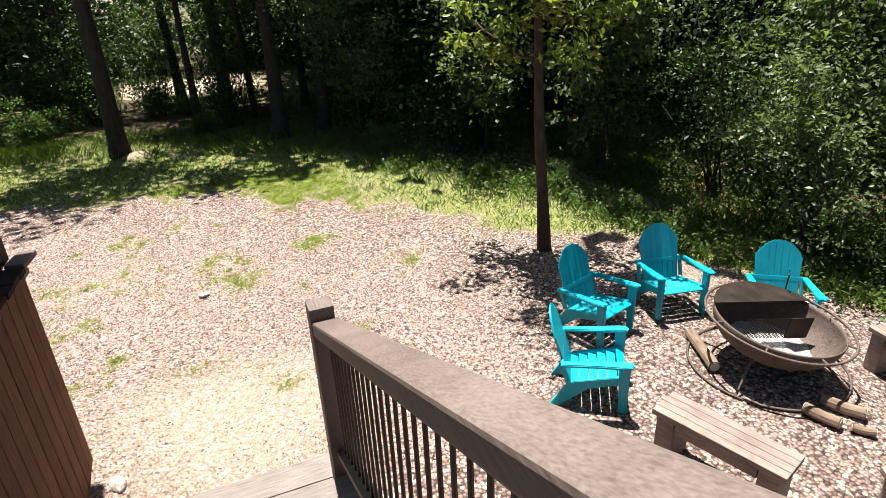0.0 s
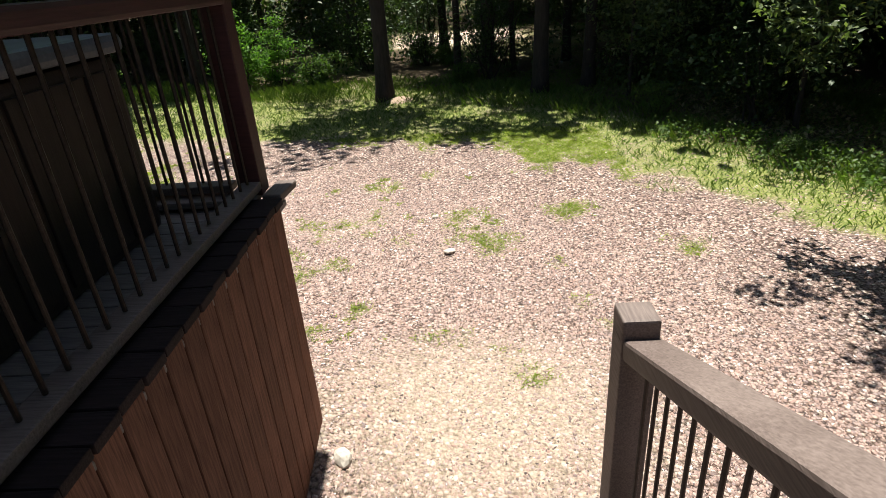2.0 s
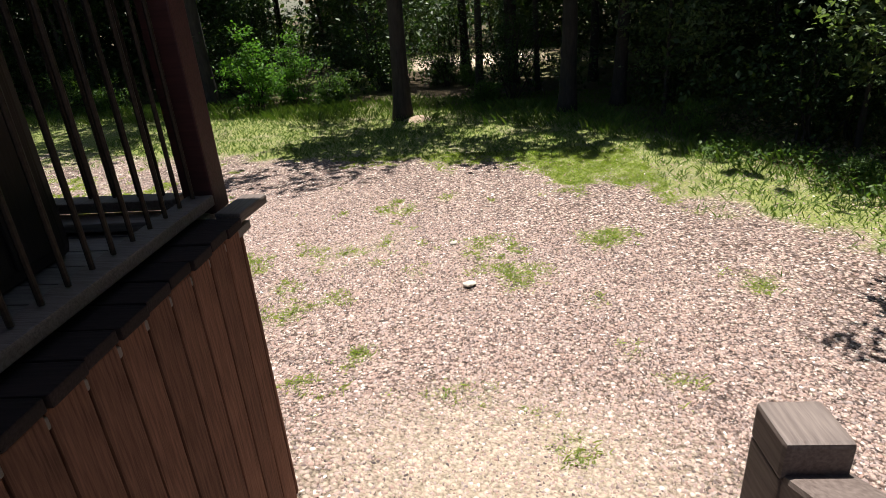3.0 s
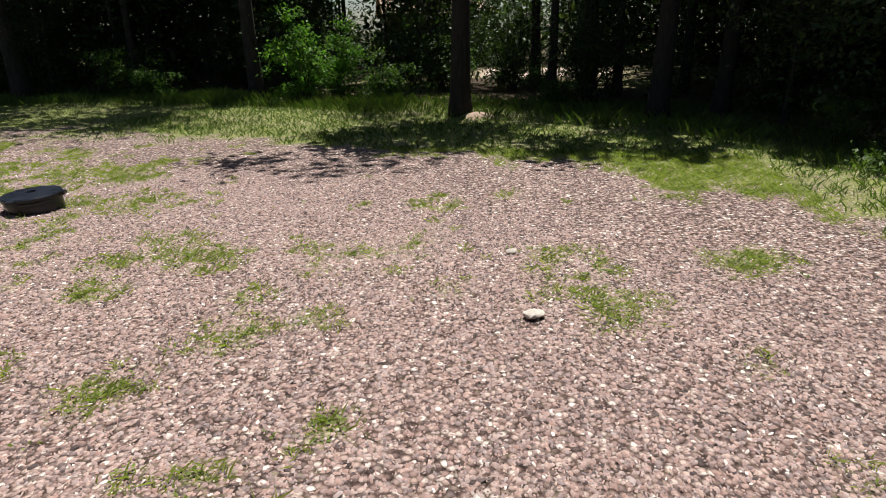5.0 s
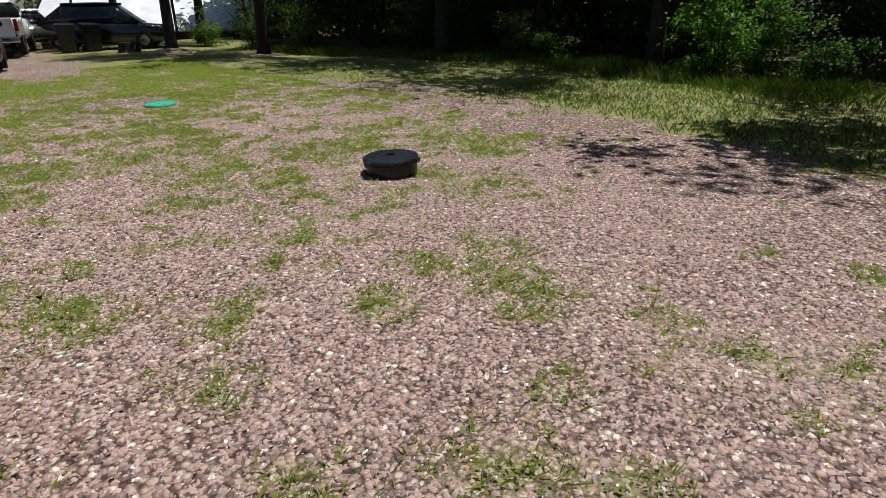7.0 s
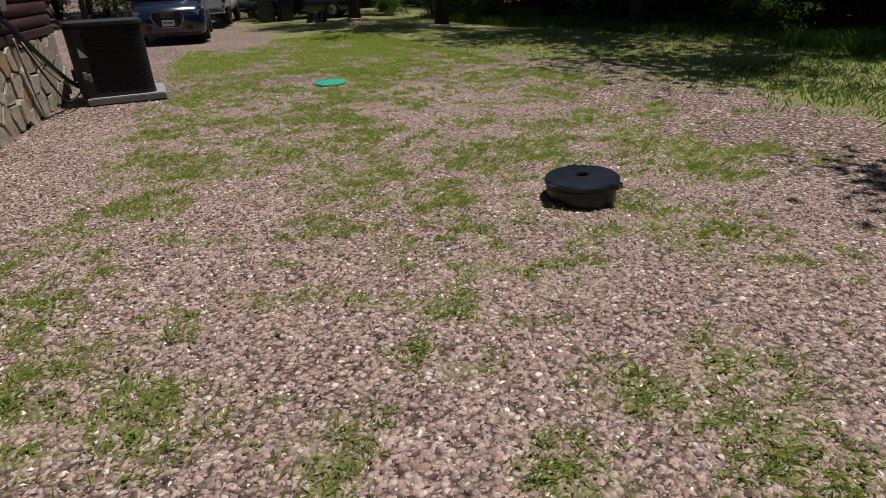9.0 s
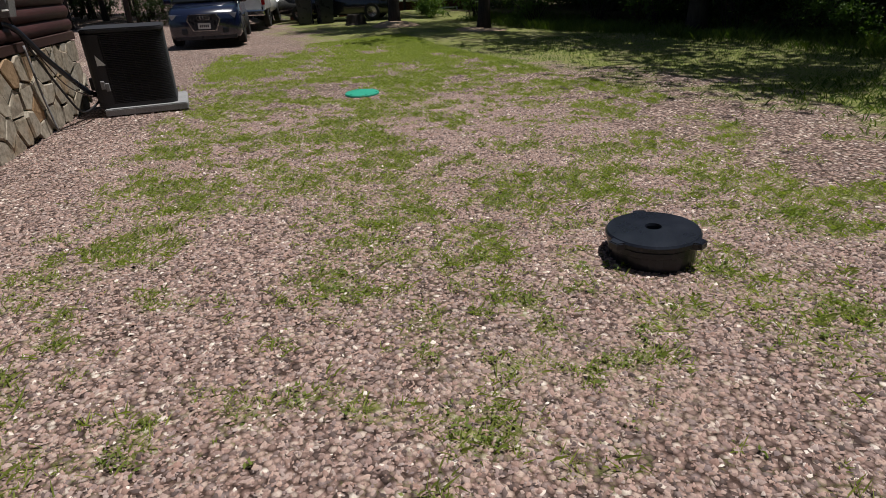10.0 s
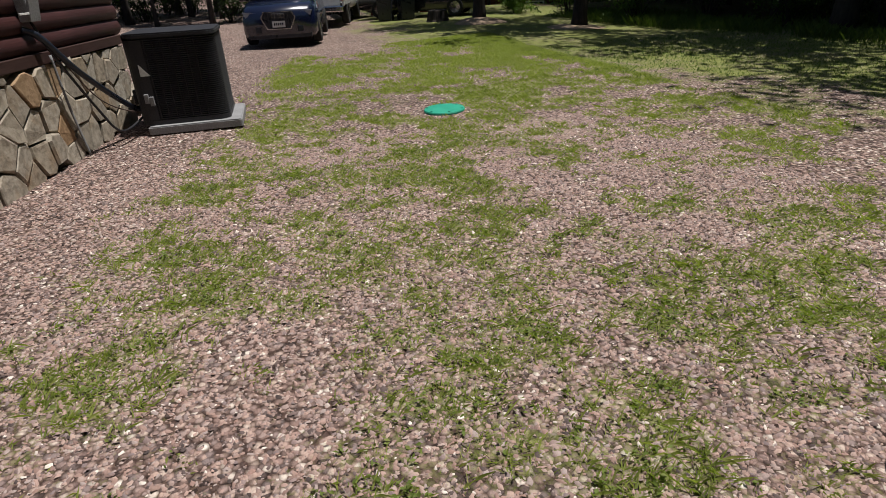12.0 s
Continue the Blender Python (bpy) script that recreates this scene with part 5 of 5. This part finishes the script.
plant([grey_shrub], [(7.9, 5.7, 0.95), (8.5, 4.3, 1.05), (6.4, 12.6, 0.7)])
plant([hanging], [(6.2, 12.0, 1.0), (7.6, 9.9, 1.0), (8.6, 6.6, 0.9), (4.3, 15.4, 0.9)])
plant([bright_shrub], [(-5.6, 18.8, 0.85), (-4.9, 19.8, 0.75)])

# dense thicket low down, and an unseen canopy added high over it for shade, both inside the woods only
def wood_depth(x, y):
    return np.where(x < 8.2, y - np.interp(x, WOOD_X, WOOD_Y), np.maximum(x - 8.2, y - 14))


def wood_clumps(n, d0, d1, z0, z1, lo, hi, gap, dense, spread=1.0):
    x, y = rng.uniform(-30, 26, n) * spread, rng.uniform(-8, 34, n) * spread
    d = wood_depth(x, y)
    keep = (d > d0) & (d < d1) & ~gap(x, y) & (rng.uniform(0, 1, n) < dense(x, y))
    x, y = x[keep], y[keep]
    z = height(x, y) + rng.uniform(z0, z1, len(x))
    keep = ~sky_gap(x, y, z)
    return np.stack((x, y, z), -1)[keep], rng.uniform(lo, hi, int(keep.sum()))


def masses(x, y):
    """Thickets stand in separate masses with dark hollows between them."""
    return 0.16 + 0.84 * soft(vnoise(x, y, 0.42, 14), 0.48, 0.66)


def even(x, y):
    return 0.75 + 0.25 * vnoise(x, y, 0.45, 14)


def sky_gap(x, y, z):
    """Two long gaps in the woods through which the low sky shows."""
    a = np.degrees(np.arctan2(x - 0.14, y - 5.75))
    b = np.degrees(np.arctan2(x - 0.81, y - 1.08))
    up = (z - 1.2) / np.maximum(y - 6, 1.0)
    return (y > 17) & (((a > -20.5) & (a < -15.0) & (up > 0.012)) | ((b > -7.0) & (b < -2.8) & (up > 0.055) & (y > 21)))


def low_gap(x, y):
    return ((np.abs(x + 5.4) < 1.9) & (y < 21.5)) | ((np.abs(x - 0.9 - 0.03 * (y - 18)) < 1.5) & (y > 17.5)) | ((y > 24.5) & (x > -2.2) & (x < 2.8)) | ((x > 3) & (x < 9.0) & (y < 9.0))


# holes left in the added canopy where sun should come through
def high_gap(x, y):
    return ((np.abs(x + 5.6) < 1.6) & (y > 19.3) & (y < 22.5)) | ((y > 27) & (x > -3.5) & (x < 4.5)) | ((x > 1.0) & (x < 7.0) & (y < 14.8)) | ((x > -3.0) & (x < 2.8) & (y > 20.5) & (y < 26)) | ((x > 6.9) & (x < 8.8) & (y < 9.6))


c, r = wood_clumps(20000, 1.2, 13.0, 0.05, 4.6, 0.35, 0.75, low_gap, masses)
thicket = part_of("thicket", cloud_mesh("thicket", rng, c, r, 30, 0.14, 0.3), LEAFSHADED)
tagged(thicket, "dense dark thicket of saplings under the trees", "undergrowth", kind="stuff")
c, r = wood_clumps(10500, 3.6, 34, 6.0, 11.5, 0.9, 1.7, high_gap, even, 1.35)
canopy = part_of("canopy", cloud_mesh("canopy", rng, c, r, 34, 0.62, 0.2), LEAF)
tagged(canopy, "unseen leaf canopy added to shade the woods", "foliage", kind="stuff")

# unseen leaf clouds added high over the lawn to dapple it with shade
c, r = wood_clumps(4200, -2.7, 3.6, 9.0, 12.5, 0.7, 1.2, lambda x, y: (x > -0.5) | (x < -24) | high_gap(x, y), lambda x, y: soft(vnoise(x, y, 0.5, 23), 0.28, 0.46))
boughs = part_of("overhanging_boughs", cloud_mesh("overhanging_boughs", rng, c, r, 70, 0.24, 0.2), LEAF)
tagged(boughs, "unseen leaf clouds added to shade the lawn", "foliage", kind="stuff")

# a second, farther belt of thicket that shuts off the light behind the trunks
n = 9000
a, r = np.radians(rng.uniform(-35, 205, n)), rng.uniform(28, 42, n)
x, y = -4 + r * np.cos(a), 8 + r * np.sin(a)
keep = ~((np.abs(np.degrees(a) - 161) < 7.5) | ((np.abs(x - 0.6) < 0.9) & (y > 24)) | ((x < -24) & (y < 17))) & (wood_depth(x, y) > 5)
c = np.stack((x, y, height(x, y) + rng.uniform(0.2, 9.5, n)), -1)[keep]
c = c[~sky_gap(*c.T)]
belt = part_of("wood_belt", cloud_mesh("wood_belt", rng, c, rng.uniform(1.0, 1.9, len(c)), 26, 0.46, 0.3), LEAFSHADED)
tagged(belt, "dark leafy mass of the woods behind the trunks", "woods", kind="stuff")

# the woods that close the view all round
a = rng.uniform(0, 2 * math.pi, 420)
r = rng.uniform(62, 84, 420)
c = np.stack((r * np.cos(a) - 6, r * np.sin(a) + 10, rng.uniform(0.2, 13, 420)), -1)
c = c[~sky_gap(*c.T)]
far_woods = part_of("distant_woods", cloud_mesh("distant_woods", rng, c, rng.uniform(2.2, 4.2, len(c)), 150, 0.80, 0.3), LEAFSHADED)
tagged(far_woods, "distant dark green woods closing the view", "woods", kind="stuff")

# tree stump, dirt mounds and a dead branch
stump = thing("tree_stump", pose(-24.8, 13.2, 0), "low dark tree stump in the grass", "stump")
part("wood", lathe(bmesh.new(), ((0.46, -0.05), (0.38, 0.08), (0.33, 0.34), (0.31, 0.37), (0.05, 0.36)), 18), BARK, stump)
for x, y, r, h in ((-22.8, 14.05, 0.95, 0.22), (-19.5, 15.6, 1.0, 0.10), (-0.95, 16.45, 0.45, 0.14)):
    mound = thing("dirt_mound", pose(x, y, float(height(x, y)) - 0.02), "low mound of dry leaves and earth round a trunk", "mound")
    bm = bmesh.new()
    lathe(bm, [(r * q, h * (1 - q * q) - 0.02) for q in (1.0, 0.85, 0.65, 0.45, 0.25, 0.05)], 22)
    for v in bm.verts:
        v.co *= 1 + 0.15 * noise.noise(v.co * 2.1 + Vector((x, y, 0)))
    part("earth", bm, DIRTPILE, mound, smooth=True)


def blades(name, x, y, tall, rng, mat, label, category, width=0.006, bend=0.5, kind="stuff"):
    """One bent blade, of two triangles, at each place."""
    n = len(x)
    z = height(x, y)
    a = rng.uniform(0, 2 * math.pi, n)
    d = np.stack((np.cos(a), np.sin(a)), -1)
    s = np.stack((-d[:, 1], d[:, 0]), -1) * width
    b = (rng.uniform(0.2, 1.0, n) * bend * tall)[:, None]
    p = np.stack((x, y), -1)
    tall = tall[:, None] if np.ndim(tall) else np.full((n, 1), tall)
    z = z[:, None] - 0.004
    v = np.stack((np.c_[p - s, z], np.c_[p + s, z], np.c_[p + d * b * 0.35 + s * 0.7, z + tall * 0.6], np.c_[p + d * b, z + tall]), 1).reshape(-1, 3)
    base = np.arange(n)[:, None] * 4
    f = np.concatenate((base + np.array((0, 1, 2)), base + np.array((0, 2, 3))), 0)
    ob = part_of(name, raw_mesh(name, v, f), mat)
    return tagged(ob, label, category, kind=kind)


rng = np.random.default_rng(21)


def scatter(n, x0, x1, y0, y1, keep):
    x, y = rng.uniform(x0, x1, n), rng.uniform(y0, y1, n)
    k = keep(x, y)
    return x[k], y[k]


def on_grass(power):
    def keep(x, y):
        g, _, l = masks(x, y)
        return rng.uniform(0, 1, len(x)) < np.clip(g - 0.12, 0, 1) ** power
    return keep


# low weeds and grass in the gravel, in two densities
x, y = scatter(84000, -12.5, 3.0, 4.6, 13.0, on_grass(1.1))
n = rng.integers(6, 17, len(x))
size = np.repeat(rng.uniform(0.5, 1.25, len(x)) ** 1.5, n)
x, y = np.repeat(x, n), np.repeat(y, n)
x, y = x + rng.normal(0, 0.024, len(x)) * size, y + rng.normal(0, 0.024, len(x)) * size
blades("yard_grass", x, y, size * rng.uniform(0.010, 0.042, len(x)), rng, GRASSBLADE, "low yellow-green grass tufts and weeds in the gravel", "grass", 0.0030, 2.2)
x, y = scatter(46000, -19, -12.5, 5.5, 13.0, on_grass(1.0))
n = rng.integers(3, 8, len(x))
x, y = np.repeat(x, n), np.repeat(y, n)
x, y = x + rng.normal(0, 0.04, len(x)), y + rng.normal(0, 0.04, len(x))
blades("yard_grass", x, y, rng.uniform(0.015, 0.05, len(x)), rng, GRASSBLADE, "thin grass in the gravel towards the drive", "grass", 0.006, 1.8)
x, y = scatter(150000, -16, 8.5, 4.0, 19.5, lambda a, b: on_grass(1.4)(a, b) & (((a < -12.5) & (b > 13.0)) | (b > 12.5) | (a > 3.0)))
blades("lawn_grass", x, y, rng.uniform(0.03, 0.09, len(x)) * np.where(x < -8, 0.5, 1.0), rng, LAWNBLADE, "uneven lawn in the shade of the wood's edge", "grass", 0.007, 1.5)


def edge_band(x, y):
    d = y - np.interp(x, WOOD_X, WOOD_Y)
    d = np.where(x > 7.6, x - 8.0, d)
    return (d > -1.4) & (d < 1.8) & (rng.uniform(0, 1, len(x)) < 0.25 + 0.9 * soft(vnoise(x, y, 0.6, 9), 0.35, 0.7))


x, y = scatter(380000, -24, 10, 2, 23, edge_band)
blades("tall_grass", x, y, rng.uniform(0.05, 0.28, len(x)) * (0.5 + 0.8 * vnoise(x, y, 1.3, 17)), rng, LAWNBLADE, "tall grass and weeds along the wood's edge", "grass", 0.0030, 0.9)

# low broad weeds along the edge behind the fire pit
x, y = scatter(5200, 3.8, 8.8, 3.0, 13.0, lambda a, b: edge_band(a, b))
c = np.stack((x, y, height(x, y) + 0.12), -1)[:560]
weeds = part_of("broad_weeds", cloud_mesh("broad_weeds", rng, c, rng.uniform(0.12, 0.25, len(c)), 24, 0.065, 0.2), LEAF)
tagged(weeds, "low broad-leaved weeds at the edge of the gravel", "weeds", kind="stuff")

# small leafy weeds in the patches of the yard
x, y = scatter(60000, -9.5, 3.0, 5.0, 11.0, on_grass(2.2))
c = np.stack((x, y, height(x, y) + 0.014), -1)[:9000]
yard_weeds = part_of("yard_weeds", cloud_mesh("yard_weeds", rng, c, rng.uniform(0.018, 0.050, len(c)), 8, 0.022, -0.1), WEED)
tagged(yard_weeds, "small green leafy weeds between the pebbles", "weeds", kind="stuff")

# forest floor litter of dry leaves
x, y = scatter(26000, 5.0, 15.0, 2.0, 16.0, lambda a, b: masks(a, b)[2] > 0.35)
c = np.stack((x, y, height(x, y) + 0.015), -1)
litter = part_of("leaf_litter", cloud_mesh("leaf_litter", rng, c, np.full(len(c), 0.01), 1, 0.10, 0.0), STRAW)
tagged(litter, "dry brown leaf litter under the trees", "leaves", kind="stuff")


# ---------------------------------------------------------------- gravel
def pebbles(name, n, x0, x1, y0, y1, lo, hi, keep, label):
    x, y = scatter(n, x0, x1, y0, y1, keep)
    n = len(x)
    r = lo + (hi - lo) * rng.uniform(0, 1, n) ** 2.2
    a = rng.uniform(0, 2 * math.pi, n)
    sx, sy, sz = r * rng.uniform(0.9, 1.7, n), r * rng.uniform(0.6, 1.1, n), r * rng.uniform(0.5, 1.1, n)
    ring = [(math.cos(k * math.pi * 0.4), math.sin(k * math.pi * 0.4), 0.0) for k in range(5)]
    v = np.array(ring + [(0.52, 0.12, 0.9), (-0.48, -0.10, 0.95)])
    f = np.array(((0, 1, 5), (1, 6, 5), (1, 2, 6), (2, 3, 6), (3, 4, 6), (4, 5, 6), (4, 0, 5)))
    p = v[None] * (1 + rng.normal(0, 0.17, (n, 7, 3)) * np.array((1.2, 1.2, 1.5)))
    p = p * np.stack((sx, sy, sz), -1)[:, None]
    tip = rng.normal(0, 0.38, (n, 1))
    px = p[..., 0] * np.cos(a)[:, None] - p[..., 1] * np.sin(a)[:, None]
    py = p[..., 0] * np.sin(a)[:, None] + p[..., 1] * np.cos(a)[:, None]
    pz = p[..., 2] + px * tip - 0.15 * r[:, None]
    p = np.stack((px + x[:, None], py + y[:, None], pz + (height(x, y) + 0.001)[:, None]), -1)
    faces = (f[None] + 7 * np.arange(n)[:, None, None]).reshape(-1, 3)
    ob = part_of(name, raw_mesh(name, p.reshape(-1, 3), faces), PEBBLE)
    return tagged(ob, label, "gravel", kind="stuff")


def bare(x, y):
    g, d, l = masks(x, y)
    return (rng.uniform(0, 1, len(x)) > 0.50 * soft(g, 0.30, 0.9) + 0.72 * soft(d, 0.3, 0.9)) & (l < 0.4) & ~((x < 1.3) & (x > -0.45) & (y < 4.42)) & ~((x < -0.42) & (y < 5.34))


LINE_X, LINE_Y = (-7.5, -4.0, -1.3, 0.1, 0.5), (9.0, 8.2, 7.0, 5.9, 4.6)


def near_walk(x, y):
    """1 beside the middle of the yard, falling off towards its edges."""
    d = np.min([np.hypot(x - a, y - b) for a, b in zip(np.interp(np.linspace(0, 4, 25), range(5), LINE_X), np.interp(np.linspace(0, 4, 25), range(5), LINE_Y))], 0)
    return 0.14 + 0.86 * soft(d, 4.3, 2.0)


pebbles("gravel", 320000, -10.0, 3.6, 4.2, 11.4, 0.0045, 0.0130, lambda x, y: bare(x, y) & (rng.uniform(0, 1, len(x)) < near_walk(x, y)), "loose pinkish brown river gravel with a few pale pieces")
pebbles("gravel", 50000, -11.0, 7.0, 2.2, 12.2, 0.007, 0.018, lambda x, y: bare(x, y) & ((x > 3.6) | (x < -10) | (y > 11.4) | (rng.uniform(0, 1, len(x)) < 0.3)), "loose pinkish brown river gravel, thinner spread")


# ---------------------------------------------------------------- footing stones
def build_stones():
    """Irregular flat stones set in the footing, each cut from its own cell."""
    rng = np.random.default_rng(33)
    w, h = 0.245, 0.300
    cols, rows = int((HX1 - HX0) / w), 4
    seeds = {}
    for i in range(-1, cols + 2):
        for j in range(-1, rows + 1):
            seeds[i, j] = np.array((HX0 + (i + 0.5 + (0.5 if j % 2 else 0)) * w + rng.uniform(-0.115, 0.115), -0.02 + (j + 0.5) * h + rng.uniform(-0.12, 0.12)))
    for (i, j), c in seeds.items():
        if not (0 <= i <= cols and 0 <= j < rows):
            continue
        poly = [np.array(p) for p in ((c[0] - 0.4, c[1] - 0.4), (c[0] + 0.4, c[1] - 0.4), (c[0] + 0.4, c[1] + 0.4), (c[0] - 0.4, c[1] + 0.4))]
        cuts = [(seeds[k], None) for k in ((i + a, j + b) for a in (-2, -1, 0, 1, 2) for b in (-1, 0, 1)) if k in seeds and k != (i, j)]
        lines = [((c + s) / 2, (s - c) / np.linalg.norm(s - c)) for s, _ in cuts]
        lines += [(np.array((0, 0.925)), np.array((0, 1.0))), (np.array((0, -0.06)), np.array((0, -1.0))), (np.array((HX1, 0)), np.array((1.0, 0))), (np.array((HX0, 0)), np.array((-1.0, 0)))]
        for mid, nrm in lines:
            got = []
            for a, b in zip(poly, poly[1:] + poly[:1]):
                da, db = (a - mid) @ nrm + 0.011, (b - mid) @ nrm + 0.011
                if da <= 0:
                    got.append(a)
                if da * db < 0:
                    got.append(a + (b - a) * da / (da - db))
            poly = got
            if len(poly) < 3:
                break
        if len(poly) < 3:
            continue
        area = 0.5 * abs(sum(a[0] * b[1] - b[0] * a[1] for a, b in zip(poly, poly[1:] + poly[:1])))
        if area < 0.006:
            continue
        mid = sum(poly) / len(poly)
        t = rng.uniform(0.018, 0.046)
        bm = bmesh.new()
        back = [bm.verts.new((p[0], 0.06, p[1])) for p in poly]
        edge = [bm.verts.new((p[0] + rng.normal(0, 0.010), -t * 0.75, p[1] + rng.normal(0, 0.010))) for p in poly]
        face = [bm.verts.new((mid[0] + (p[0] - mid[0]) * 0.93, -t + rng.normal(0, 0.004), mid[1] + (p[1] - mid[1]) * 0.93)) for p in poly]
        n = len(poly)
        for k in range(n):
            bm.faces.new((back[k], back[(k + 1) % n], edge[(k + 1) % n], edge[k]))
            bm.faces.new((edge[k], edge[(k + 1) % n], face[(k + 1) % n], face[k]))
        bm.faces.new(face)
        bmesh.ops.recalc_face_normals(bm, faces=bm.faces[:])
        part("stone", bm, STONE, house)


build_stones()
